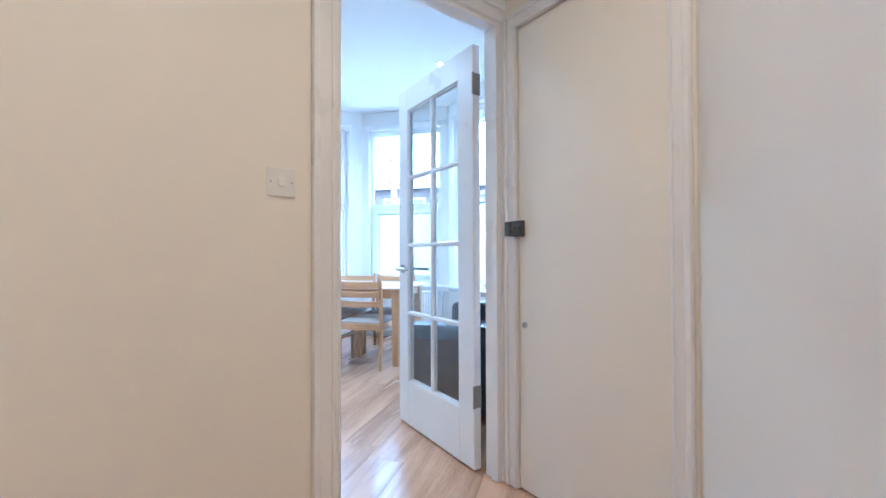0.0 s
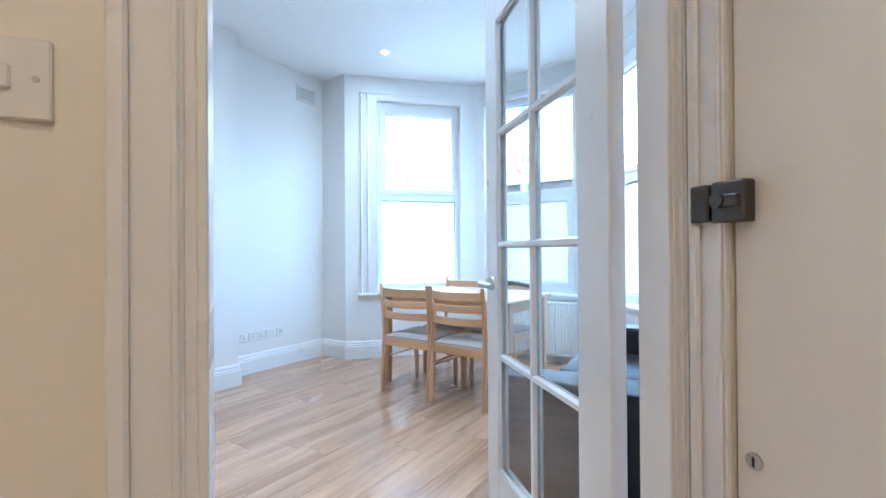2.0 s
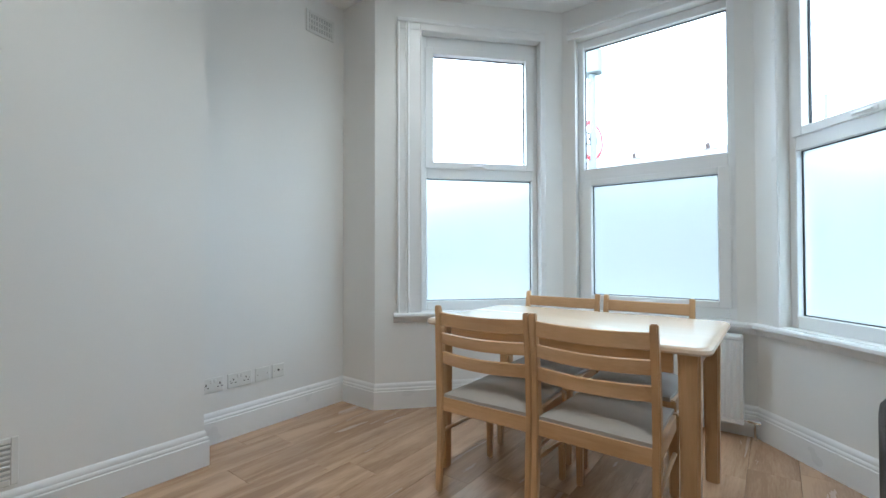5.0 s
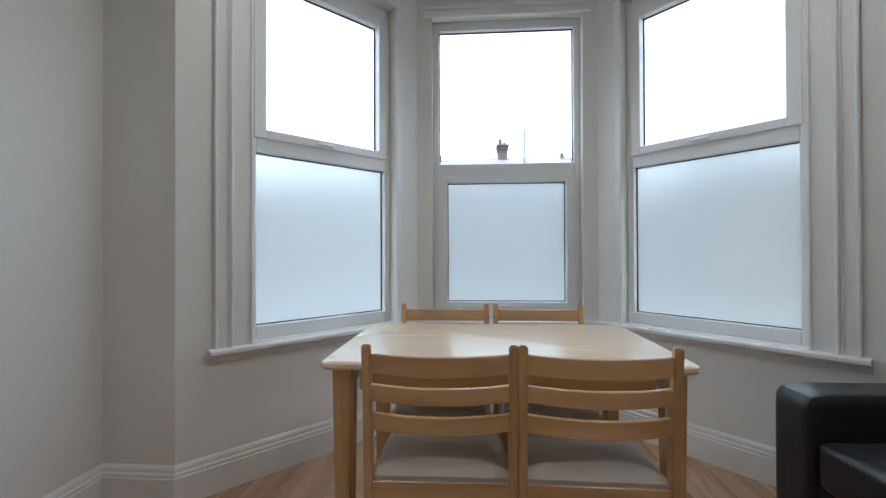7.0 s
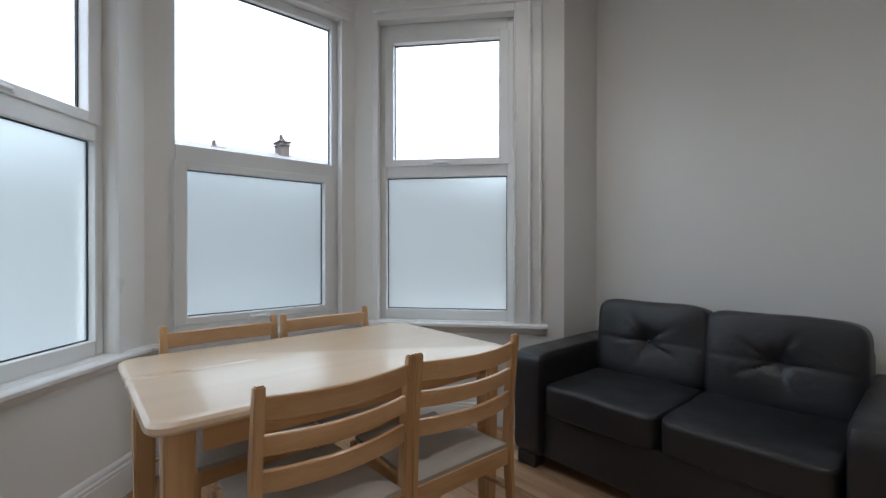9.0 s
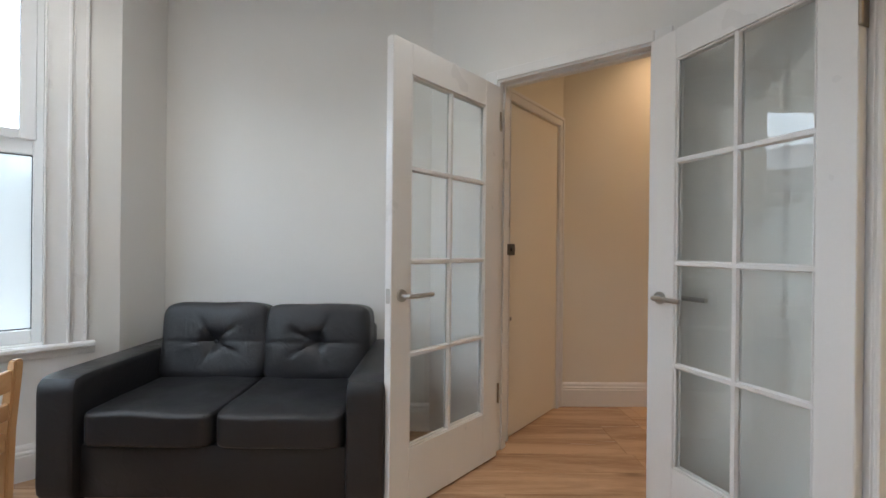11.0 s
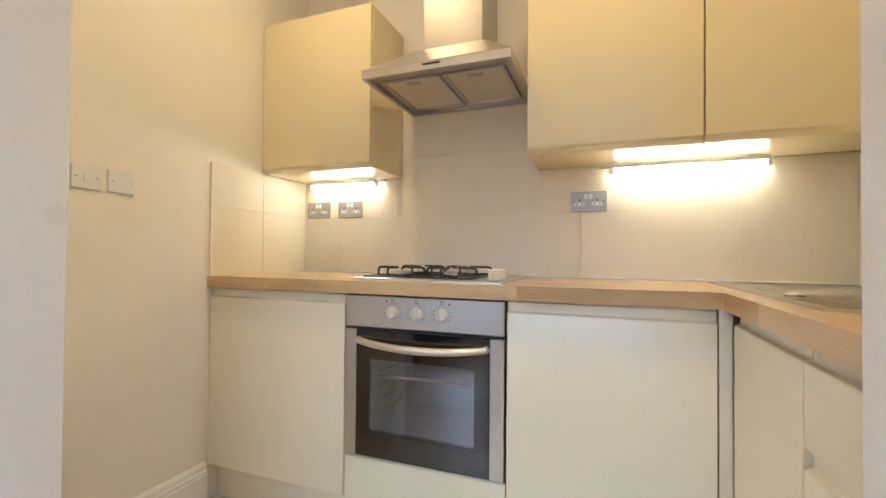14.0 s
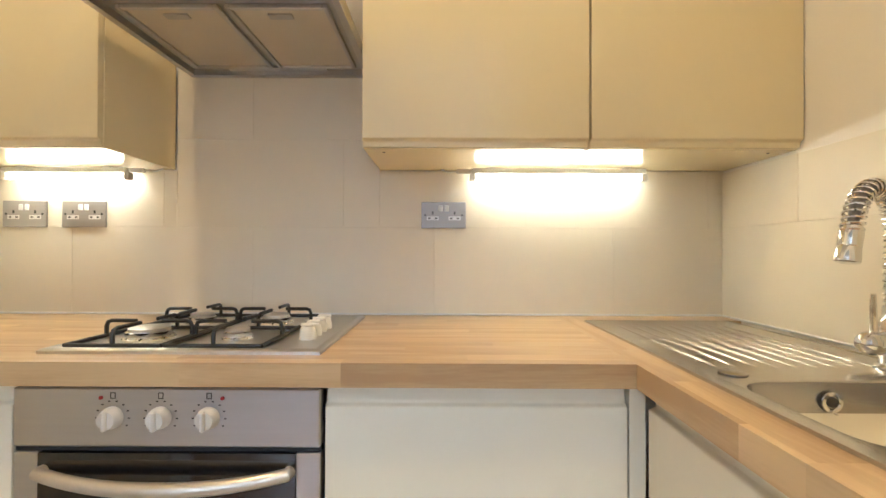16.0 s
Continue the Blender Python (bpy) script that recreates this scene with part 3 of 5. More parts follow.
architrave("trim_cupboard", CM, CUP[0], CUP[1], CUP[3], w=0.065)

# ---- bay windows ----
def window(name, p0, p1, g0, g1, z_lo, z_mid0, z_mid1, z_hi, opener, flute):
    """A two-light uPVC window: g0 to g1 the glass, opener says which light has a sash of its own; flute the end with a moulded post."""
    w = thing(name, "white uPVC window, clear above and frosted below", "window", along(p0, p1), kind="structure")
    h0, h1 = g0 - 0.04, g1 + 0.04
    f0, f1 = -0.118, -0.058
    bm = bmesh.new()
    box(bm, h0, g0, f0, f1, WIN_Z[0], WIN_Z[1], bevel=0.004)
    box(bm, g1, h1, f0, f1, WIN_Z[0], WIN_Z[1], bevel=0.004)
    box(bm, g0, g1, f0, f1, WIN_Z[0], z_lo, bevel=0.003)
    box(bm, g0, g1, f0, f1, z_mid0, z_mid1, bevel=0.003)
    box(bm, g0, g1, f0, f1, z_hi, WIN_Z[1], bevel=0.003)
    part("window_frame", bm, UPVC, w)
    lo, up = (g0, g1, z_lo, z_mid0), (g0, g1, z_mid1, z_hi)

    def ring(name, x0, x1, a, b, t, y0, y1, material, bev=0.003, tz=None):
        tz = tz or t
        bm = bmesh.new()
        box(bm, x0, x0 + t, y0, y1, a, b, bevel=bev)
        box(bm, x1 - t, x1, y0, y1, a, b, bevel=bev)
        box(bm, x0 + t, x1 - t, y0, y1, a, a + tz, bevel=bev)
        box(bm, x0 + t, x1 - t, y0, y1, b - tz, b, bevel=bev)
        return part(name, bm, material, w)

    for tag, (x0, x1, a, b) in (("lo", lo), ("up", up)):
        t = tz = 0.0
        if tag == opener:
            t, tz = (0.046, 0.032) if tag == "up" else (0.050, 0.026)
            ring("sash", x0 - 0.012, x1 + 0.012, a - 0.012, b + 0.012, t + 0.012, -0.106, f1 + 0.012, UPVC, 0.003, tz + 0.012)
            bm = bmesh.new()
            c, z = (x0 + x1) / 2, (a + 0.006 if tag == "up" else a + 0.004)
            box(bm, c - 0.03, c + 0.03, f1 + 0.012, f1 + 0.02, z - 0.011, z + 0.011, bevel=0.003)
            box(bm, c - 0.015, c + 0.075, f1 + 0.02, f1 + 0.032, z - 0.008, z + 0.006, bevel=0.004)
            part("window_handle", bm, UPVC, w)
        ring("gasket", x0 + t - 0.001, x1 - t + 0.001, a + tz - 0.001, b - tz + 0.001, 0.006, -0.102, -0.090, GASKET, 0)
        p = slab("pane", FROST if tag == "lo" else GLASS, w, x0 + t, x1 - t, -0.099, -0.095, a + tz, b - tz, bevel=0, label="frosted pane" if tag == "lo" else "clear pane")
        p.visible_shadow = False
    # moulded surround on the room side
    bm = bmesh.new()
    if flute:
        e = h0 if flute < 0 else h1
        d = -1 if flute < 0 else 1
        box(bm, e, e + d * 0.165, 0, 0.012, 0.60, WIN_Z[1] + 0.07, bevel=0.003)
        for k0, k1, o in ((0.0, 0.012, 0.018), (0.086, 0.102, 0.024), (0.102, 0.112, 0.017), (0.150, 0.165, 0.020)):
            box(bm, e + d * k0, e + d * k1, 0.012, o, 0.60, WIN_Z[1] + 0.07, bevel=0.004)
        x0, x1 = sorted((e + d * 0.165, (h1 if flute < 0 else h0) - d * 0.03))
        e2 = h1 if flute < 0 else h0
        box(bm, e2, e2 - d * 0.035, 0, 0.010, 0.60, WIN_Z[1] + 0.03, bevel=0.003)
    else:
        x0, x1 = h0 - 0.05, h1 + 0.05
    box(bm, x0, x1, 0, 0.014, WIN_Z[1] + 0.0, WIN_Z[1] + 0.07, bevel=0.003)
    box(bm, x0, x1, 0.014, 0.030, WIN_Z[1] + 0.045, WIN_Z[1] + 0.07, bevel=0.005)
    part("window_surround", bm, GLOSSW, w)
    return w


window("window_1", D, C, 0.334, 1.097, 0.688, 1.525, 1.605, 2.41, "up", -1)
window("window_2", C, B, 0.130, 0.970, 0.70, 1.503, 1.595, 2.445, "lo", 0)
window("window_3", B, A, 0.205, 0.962, 0.688, 1.525, 1.605, 2.41, "up", 1)
bm = bmesh.new()
e1, e2 = Vector(D) + (Vector(C) - Vector(D)).normalized() * 0.100, Vector(A) + (Vector(B) - Vector(A)).normalized() * 0.120
SILL = [(0.13, 0.0), (-0.045, 0.0), (-0.052, -0.006), (-0.052, -0.020), (-0.046, -0.027), (-0.020, -0.030), (-0.016, -0.055), (-0.010, -0.062), (0.0, -0.064), (0.0, -0.03), (0.13, -0.03)]
sweep(bm, [(e1.x, e1.y, 0.622), (*C, 0.622), (*B, 0.622), (e2.x, e2.y, 0.622)], SILL)
tagged(part("window_sill", bm, GLOSSW), "white gloss moulded sill running round the bay", "window sill", kind="structure")


# ---- lamps of the place ----
def downlight(x, y, watts, color, lens, cone=125, label="small round white recessed ceiling downlight, lit"):
    d = thing("downlight", label, "downlight", pose(x, y, CEILING), group="ceiling downlights")
    bm = bmesh.new()
    lathe(bm, [(0.040, 0.004), (0.045, -0.002), (0.043, -0.006), (0.028, -0.006), (0.022, -0.001)], 24)
    part("bezel", bm, PLASTIC, d)
    bm = bmesh.new()
    lathe(bm, [(0.022, 0.0), (0.021, -0.004)], 20)
    part("lens", bm, lens, d, "glowing lens")
    lamp = new("downlight_beam", bpy.data.lights.new("downlight_beam", "SPOT"))
    lamp.data.energy, lamp.data.color = watts * 4, color
    lamp.data.spot_size, lamp.data.spot_blend, lamp.data.shadow_soft_size = radians(cone), 0.9, 0.03
    lamp.matrix_world = pose(x, y, CEILING - 0.012)
    tagged(lamp, "", "", "", "structure")


for x, y in ((-2.53, 4.28), (-0.95, 4.28), (-2.53, 2.75), (-0.95, 2.75)):
    downlight(x, y, LIVING_W, COOL, LAMP_W)
for x, y in ((-1.55, 0.85), (-2.55, 0.85)):
    downlight(x, y, KITCHEN_W, WARM, LAMP_K, 160)
for x, y in ((0.16, 1.12), (0.16, -0.2)):
    downlight(x, y, HALL_W, HALL_C, LAMP_K)

# ---- street outside ----
bm = bmesh.new()
bmesh.ops.create_grid(bm, x_segments=8, y_segments=8, size=600)
ob = part("ground", bm, ASPHALT)
ob.location.z = -0.35
tagged(ob, "grey asphalt street", "ground", kind="structure")
bm = bmesh.new()
box(bm, -40, 40, 6.6, 8.6, -0.35, -0.22, bevel=0.02)
tagged(part("pavement", bm, PAVING), "grey paved footway along the street", "pavement", kind="structure")


TERRACOTTA = mat("terracotta", (0.07, 0.05, 0.045), 0.8)


def terrace(x0, n, y, ridge, tall):
    """A far row of brick houses with slate roofs; the houses in tall have high chimney stacks, the rest low ones."""
    w = 3.86
    for i in range(n):
        a = x0 + i * w
        h = thing("terraced_house", "brick terraced house with slate roof and chimney across the street", "house", pose(a, y, -0.35), group="houses across the street")
        eav = ridge - 1.9
        slab("wall", BRICK, h, 0, w, 0, 8, 0, eav, bevel=0)
        bm = bmesh.new()
        v = [bm.verts.new(p) for p in ((0, -0.3, eav), (w, -0.3, eav), (w, 8.3, eav), (0, 8.3, eav), (0, 4, ridge), (w, 4, ridge))]
        for q in ((0, 1, 5, 4), (2, 3, 4, 5), (1, 2, 5), (3, 0, 4), (3, 2, 1, 0)):
            bm.faces.new([v[k] for k in q])
        part("roof", bm, SLATE, h)
        up = ridge + (0.75 if i in tall else -0.22)
        bm = bmesh.new()
        box(bm, -0.30, 0.30, 3.5, 4.5, ridge - 1.0, up, bevel=0.03)
        box(bm, -0.36, 0.36, 3.42, 4.58, up - 0.30, up - 0.20, bevel=0.02)
        box(bm, -0.40, 0.40, 3.38, 4.62, up - 0.10, up, bevel=0.02)
        c = part("chimney", bm, BRICK, h)
        for k, dx, hh in ((0, -0.14, 0.42), (1, 0.15, 0.30)):
            bm = bmesh.new()
            lathe(bm, [(0.14, up), (0.11, up + hh * 0.6), (0.13, up + hh * 0.7), (0.10, up + hh)], 10, pose(dx, 3.8 + 0.4 * k, 0))
            part("chimney_pot", bm, TERRACOTTA, c)
        for sx in (0.5, 2.2):
            for sz in (1.0, 3.4):
                f = slab("window", UPVC, h, sx, sx + 1.1, -0.03, 0.05, sz, sz + 1.5, bevel=0.01)
                slab("pane", BLACKG, f, sx + 0.08, sx + 1.02, -0.04, -0.031, sz + 0.08, sz + 1.42, bevel=0)


terrace(-23.13, 13, 26.6, 7.40, (6, 8))
shop = thing("low_brick_building", "low red brick building with a white fascia", "building", pose(3.8, 13.0, -0.35))
slab("wall", BRICK, shop, 0, 12, 0, 6, 0, 3.75, bevel=0)
slab("fascia", SIGNW, shop, -0.1, 12.1, -0.25, 6.1, 3.75, 4.12, bevel=0.02)
slab("roof", SLATE, shop, 0, 12, 0.1, 6, 4.12, 4.18, bevel=0)
mast = thing("street_pole", "slim grey street pole", "pole", pose(0.28, 21.0, -0.35))
bm = bmesh.new()
rod(bm, (0, 0, 0), (0, 0, 6.55), 0.08, 0.06, 10)
part("pole", bm, GALV, mast)
post = thing("street_lamp", "grey street lamp post carrying a speed limit sign", "street lamp", pose(-3.10, 8.50, -0.22))
bm = bmesh.new()
rod(bm, (0, 0, 0), (0, 0, 4.9), 0.06, 0.055, 16)
part("pole", bm, GALV, post)
bm = bmesh.new()
box(bm, -0.13, 0.13, -0.09, 0.09, 3.75, 4.10, bevel=0.02)
box(bm, -0.10, 0.16, -0.07, 0.07, 4.15, 4.35, bevel=0.02)
part("equipment_box", bm, GALV, post)
sign = thing("speed_sign", "round red and white 30 speed limit sign on the post", "road sign", pose(-3.17, 8.50, 2.60) @ pose(0, 0, 0, 90, 0, 74.5))
bm = bmesh.new()
rod(bm, (0, 0, 0.065), (0, 0, 0.075), 0.28, n=40)
part("red_ring", bm, RED, sign)
bm = bmesh.new()
rod(bm, (0, 0, 0.0752), (0, 0, 0.079), 0.22, n=40)
part("white_disc", bm, SIGNW, sign)
fc = bpy.data.curves.new("digits", "FONT")
fc.body, fc.align_x, fc.align_y, fc.size, fc.extrude = "30", "CENTER", "CENTER", 0.27, 0.001
digits = new("digits", fc)
fc.materials.append(BLACKP)
digits.parent = sign
digits.location.z = 0.081
for z in (-0.12, 0.12):
    slab("bracket", GALV, sign, -0.07, 0.07, z - 0.015, z + 0.015, -0.07, 0.065, bevel=0.004)

# ---- dining table ----
TX0, TX1, TY0, TY1, TZ = -2.415, -1.242, 4.008, 4.765, 0.700
table = thing("dining_table", "pale varnished wooden dining table with rounded corners", "table", pose((TX0 + TX1) / 2, (TY0 + TY1) / 2, 0))
hw, hd = (TX1 - TX0) / 2, (TY1 - TY0) / 2
bm = bmesh.new()
pts = []
for cx, cy, a0 in ((hw - 0.05, hd - 0.05, 0), (-hw + 0.05, hd - 0.05, 90), (-hw + 0.05, -hd + 0.05, 180), (hw - 0.05, -hd + 0.05, 270)):
    for k in range(7):
        a = radians(a0 + 15 * k)
        pts.append((cx + 0.05 * math.cos(a), cy + 0.05 * math.sin(a)))
prev = None
for off, z in ((-0.022, TZ - 0.028), (-0.006, TZ - 0.026), (0.0, TZ - 0.018), (-0.003, TZ - 0.008), (-0.010, TZ - 0.002), (-0.018, TZ)):
    ring = [bm.verts.new((x * (1 + off / hw), y * (1 + off / hd), z)) for x, y in pts]
    if prev:
        for k in range(len(pts)):
            bm.faces.new((prev[k], prev[(k + 1) % len(pts)], ring[(k + 1) % len(pts)], ring[k]))
    else:
        bm.faces.new(ring[::-1])
    prev = ring
bm.faces.new(prev)
part("tabletop", bm, TABLEW, table)
for sx in (-1, 1):
    for sy in (-1, 1):
        bm = bmesh.new()
        x, y = sx * (hw - 0.070), sy * (hd - 0.075)
        lo = [bm.verts.new((x + a * 0.026, y + b * 0.026, 0)) for a, b in ((-1, -1), (1, -1), (1, 1), (-1, 1))]
        hi = [bm.verts.new((x + a * 0.034, y + b * 0.034, TZ - 0.028)) for a, b in ((-1, -1), (1, -1), (1, 1), (-1, 1))]
        bm.faces.new(lo[::-1]), bm.faces.new(hi)
        for k in range(4):
            bm.faces.new((lo[k], lo[(k + 1) % 4], hi[(k + 1) % 4], hi[k]))
        bmesh.ops.bevel(bm, geom=[e for e in bm.edges if abs(e.verts[0].co.z - e.verts[1].co.z) > 0.1], offset=0.008, segments=3, affect="EDGES")
        part("leg", bm, PINE_Z, table)
for sy in (-1, 1):
    slab("apron", PINE_X, table, -hw + 0.12, hw - 0.12, sy * (hd - 0.075) - 0.010, sy * (hd - 0.075) + 0.010, TZ - 0.105, TZ - 0.028)
for sx in (-1, 1):
    slab("apron", PINE_Y, table, sx * (hw - 0.070) - 0.010, sx * (hw - 0.070) + 0.010, -hd + 0.12, hd - 0.12, TZ - 0.105, TZ - 0.028)


# ---- dining chairs ----
def chair():
    """Origin under the middle of the back; the sitter looks along +y."""
    c = thing("dining_chair", "light varnished wooden ladder-back dining chair with grey padded seat", "chair", group="chairs round the table")
    w = 0.205
    for sx in (-1, 1):
        bm = bmesh.new()
        prof = [(0.022, -0.012, 0.0), (0.030, 0.004, 0.20), (0.036, 0.018, 0.40), (0.034, 0.010, 0.59), (0.026, -0.012, 0.767), (0.020, -0.014, 0.784)]
        prev = None
        for d, yy, z in prof:
            x = sx * w
            ring = [bm.verts.new((x + a * 0.0125, yy + b * d / 2, z)) for a, b in ((-1, -1), (1, -1), (1, 1), (-1, 1))]
            if prev:
                for k in range(4):
                    bm.faces.new((prev[k], prev[(k + 1) % 4], ring[(k + 1) % 4], ring[k]))
            else:
                bm.faces.new(ring[::-1])
            prev = ring
        bm.faces.new(prev)
        bmesh.ops.bevel(bm, geom=[e for e in bm.edges], offset=0.004, segments=2, affect="EDGES")
        part("back_post", bm, PINE_Z, c)
        bm = bmesh.new()
        x = sx * 0.185
        box(bm, x - 0.017, x + 0.017, 0.365, 0.40, 0.0, 0.395)
        for v in bm.verts:
            if v.co.z < 0.1:
                v.co.x += (x - v.co.x) * 0.25
                v.co.y += (0.385 - v.co.y) * 0.25
        bmesh.ops.bevel(bm, geom=list(bm.edges), offset=0.005, segments=2, affect="EDGES")
        part("front_leg", bm, PINE_Z, c)
        bm = bmesh.new()
        box(bm, -0.009, 0.009, 0, 0.36, 0.335, 0.392, bevel=0.003)
        for v in bm.verts:
            v.co = Vector((sx * (w - 0.004 - v.co.y * 0.045) + v.co.x, v.co.y + 0.012, v.co.z))
        part("side_rail", bm, PINE_Y, c)
        bm = bmesh.new()
        rod(bm, (sx * 0.203, 0.01, 0.245), (sx * 0.187, 0.38, 0.245), 0.008, n=10)
        part("stretcher", bm, PINE_Y, c)
    slab("front_rail", PINE_X, c, -0.17, 0.17, 0.372, 0.390, 0.335, 0.392)
    slab("back_rail", PINE_X, c, -0.193, 0.193, 0.004, 0.022, 0.335, 0.392)
    for z0, z1, y in ((0.701, 0.757, -0.008), (0.622, 0.669, 0.000), (0.537, 0.588, 0.008)):
        bm = bmesh.new()
        prev = None
        for k in range(9):
            u = -1 + k / 4
            x, yy, dz = u * (w - 0.008), y - 0.030 * (1 - u * u) + 0.002, 0.004 * (1 - u * u)
            ring = [bm.verts.new(p) for p in ((x, yy - 0.007, z0 - dz), (x, yy + 0.007, z0 - dz), (x, yy + 0.007, z1 - dz), (x, yy - 0.007, z1 - dz))]
            if prev:
                for j in range(4):
                    bm.faces.new((prev[j], prev[(j + 1) % 4], ring[(j + 1) % 4], ring[j]))
            else:
                bm.faces.new(ring[::-1])
            prev = ring
        bm.faces.new(prev)
        bmesh.ops.bevel(bm, geom=[e for e in bm.edges if abs(e.verts[0].co.x - e.verts[1].co.x) > 0.02], offset=0.003, segments=1, affect="EDGES")
        part("back_slat", bm, PINE_X, c)
    bm = bmesh.new()
    nx, ny = 14, 14
    grid = []
    for j in range(ny + 1):
        for i in range(nx + 1):
            u, v = -1 + 2 * i / nx, -1 + 2 * j / ny
            half = 0.192 - 0.012 * (v + 1) / 2
            h = 0.030 * (1 - abs(u) ** 5) * (1 - abs(v) ** 5)
            grid.append(bm.verts.new((u * half, 0.205 + v * 0.195, 0.405 + h + 0.003 * noise.noise((u * 2, v * 2, 3)))))
    for j in range(ny):
        for i in range(nx):
            k = j * (nx + 1) + i
            bm.faces.new((grid[k], grid[k + 1], grid[k + nx + 2], grid[k + nx + 1]))
    ext = bmesh.ops.extrude_face_region(bm, geom=list(bm.faces))["geom"]
    for v in ext:
        if isinstance(v, bmesh.types.BMVert):
            v.co.z = 0.388
    part("seat_pad", bm, FABRIC, c, "grey woven seat pad")
    return c


first = chair()
first.matrix_world = pose(-2.022, 3.905, 0, 0, 0, 1)
copy_thing(first, pose(-1.586, 3.905, 0, 0, 0, -1))
copy_thing(first, pose(-2.065, 4.825, 0, 0, 0, 181))
copy_thing(first, pose(-1.610, 4.835, 0, 0, 0, 179.3))


# ---- sofa ----
def pillow(bm, sx, sy, sz, n=16, e=0.28, m=None, dent=None):
    """A soft rounded block, half sizes sx, sy, sz."""
    bmesh.ops.create_cube(bm, size=2.0)
    bmesh.ops.subdivide_edges(bm, edges=list(bm.edges), cuts=n - 1, use_grid_fill=True)
    vs = list(bm.verts)
    for v in vs:
        p = v.co.copy()
        r = max(abs(p.x), abs(p.y), abs(p.z))
        q = 1 / e
        k = (abs(p.x) ** q + abs(p.y) ** q + abs(p.z) ** q) ** (1 / q)
        p = p / k * r
        o = Vector((p.x * sx, p.y * sy, p.z * sz))
        if dent:
            o = dent(o)
        v.co = m @ o if m else o
    return vs


SX0, SX1, SY0, SY1 = -0.835, 0.028, 2.950, 4.358
sofa = thing("sofa", "black leather two-seat sofa with tufted back cushions against the wall", "sofa", pose(0, 0, 0))
AW = 0.168
for y0, y1 in ((SY0, SY0 + AW), (SY1 - AW, SY1)):
    bm = bmesh.new()
    pillow(bm, (SX1 - SX0) / 2, AW / 2, 0.255, 16, 0.07, pose((SX0 + SX1) / 2, (y0 + y1) / 2, 0.312))
    part("armrest", bm, LEATHER, sofa)
    for x in (SX0 + 0.06, SX1 - 0.06):
        slab("foot", DARKP, sofa, x - 0.045, x + 0.045, y0 + 0.04, y1 - 0.02, 0, 0.065, bevel=0.006)
slab("base", LEATHER, sofa, SX0 + 0.035, SX1, SY0 + AW - 0.01, SY1 - AW + 0.01, 0.065, 0.285, bevel=0.012, seg=2)
slab("back_frame", LEATHER, sofa, -0.16, SX1, SY0 + AW - 0.005, SY1 - AW + 0.005, 0.27, 0.66, bevel=0.03, seg=3)
ym = (SY0 + SY1) / 2
for y0, y1 in ((SY0 + AW, ym), (ym, SY1 - AW)):
    bm = bmesh.new()
    seed = y0 * 7

    def worn(o, s=seed):
        o.z += 0.010 * noise.noise((o.x * 5, o.y * 5, s)) * (o.z > 0) - 0.006 * (o.z > 0) * max(0, 1 - (o.x * o.x + o.y * o.y) * 20)
        return o

    pillow(bm, 0.325, (y1 - y0) / 2 - 0.004, 0.074, 22, 0.085, pose(SX0 + 0.325 + 0.004, (y0 + y1) / 2, 0.352), worn)
    sc = part("seat_cushion", bm, LEATHER, sofa)
    bm = bmesh.new()
    pipe(bm, [(SX0 + 0.30, y0 + 0.012, 0.414), (SX0 + 0.06, y0 + 0.012, 0.414), (SX0 + 0.022, y0 + 0.03, 0.411), (SX0 + 0.015, y0 + 0.07, 0.411), (SX0 + 0.015, y1 - 0.07, 0.411), (SX0 + 0.022, y1 - 0.03, 0.411), (SX0 + 0.06, y1 - 0.012, 0.414), (SX0 + 0.30, y1 - 0.012, 0.414)], 0.0035, 6)
    part("piping", bm, LEATHER, sc)
    bm = bmesh.new()

    def tuft(o, s=seed):
        r = math.hypot(o.y, o.z)
        if o.x < 0:
            a = math.atan2(o.z, o.y)
            fold = max(0.0, math.cos(5 * a + s + 0.8 * math.sin(2 * a))) ** 6
            o.x += 0.046 * math.exp(-(r / 0.045) ** 2) + 0.009 * fold * math.exp(-((r - 0.06) / 0.07) ** 2) + 0.010 * noise.noise((o.y * 6, o.z * 6, s))
            o.x += 0.0025 * math.exp(-(o.z / 0.010) ** 2)
        o.z += 0.010 * noise.noise((o.y * 4, o.x * 4, s + 5))
        return o

    pillow(bm, 0.105, (y1 - y0) / 2 + 0.012, 0.205, 44, 0.145, pose(-0.215, (y0 + y1) / 2, 0.585, 0, 9, 0), tuft)
    back = part("back_cushion", bm, LEATHER, sofa)
    bm = bmesh.new()
    pillow(bm, 0.006, 0.012, 0.012, 4, 0.5, pose(-0.268, (y0 + y1) / 2, 0.593, 0, 9, 0))
    part("button", bm, LEATHER, back)

# ---- radiator ----
rad = thing("radiator", "white panel radiator under the middle bay window", "radiator", pose(-1.7175, 5.315, 0))
bm = bmesh.new()
RW = 0.49
prev = None
n = 66
ring_pts = []
for k in range(n + 1):
    x = -RW + 2 * RW * k / n
    d = 0.008 if k % 2 else 0.0
    ring_pts.append((x, -0.05 + d))
for (x0, y0), (x1, y1) in zip(ring_pts, ring_pts[1:]):
    v = [bm.verts.new(p) for p in ((x0, y0, 0.11), (x1, y1, 0.11), (x1, y1, 0.53), (x0, y0, 0.53))]
    bm.faces.new(v)
box(bm, -RW, RW, -0.045, 0.035, 0.075, 0.11, bevel=0.008)
box(bm, -RW, RW, -0.045, 0.035, 0.53, 0.56, bevel=0.008)
box(bm, -RW, RW, -0.040, 0.030, 0.10, 0.54)
part("panel", bm, UPVC, rad)
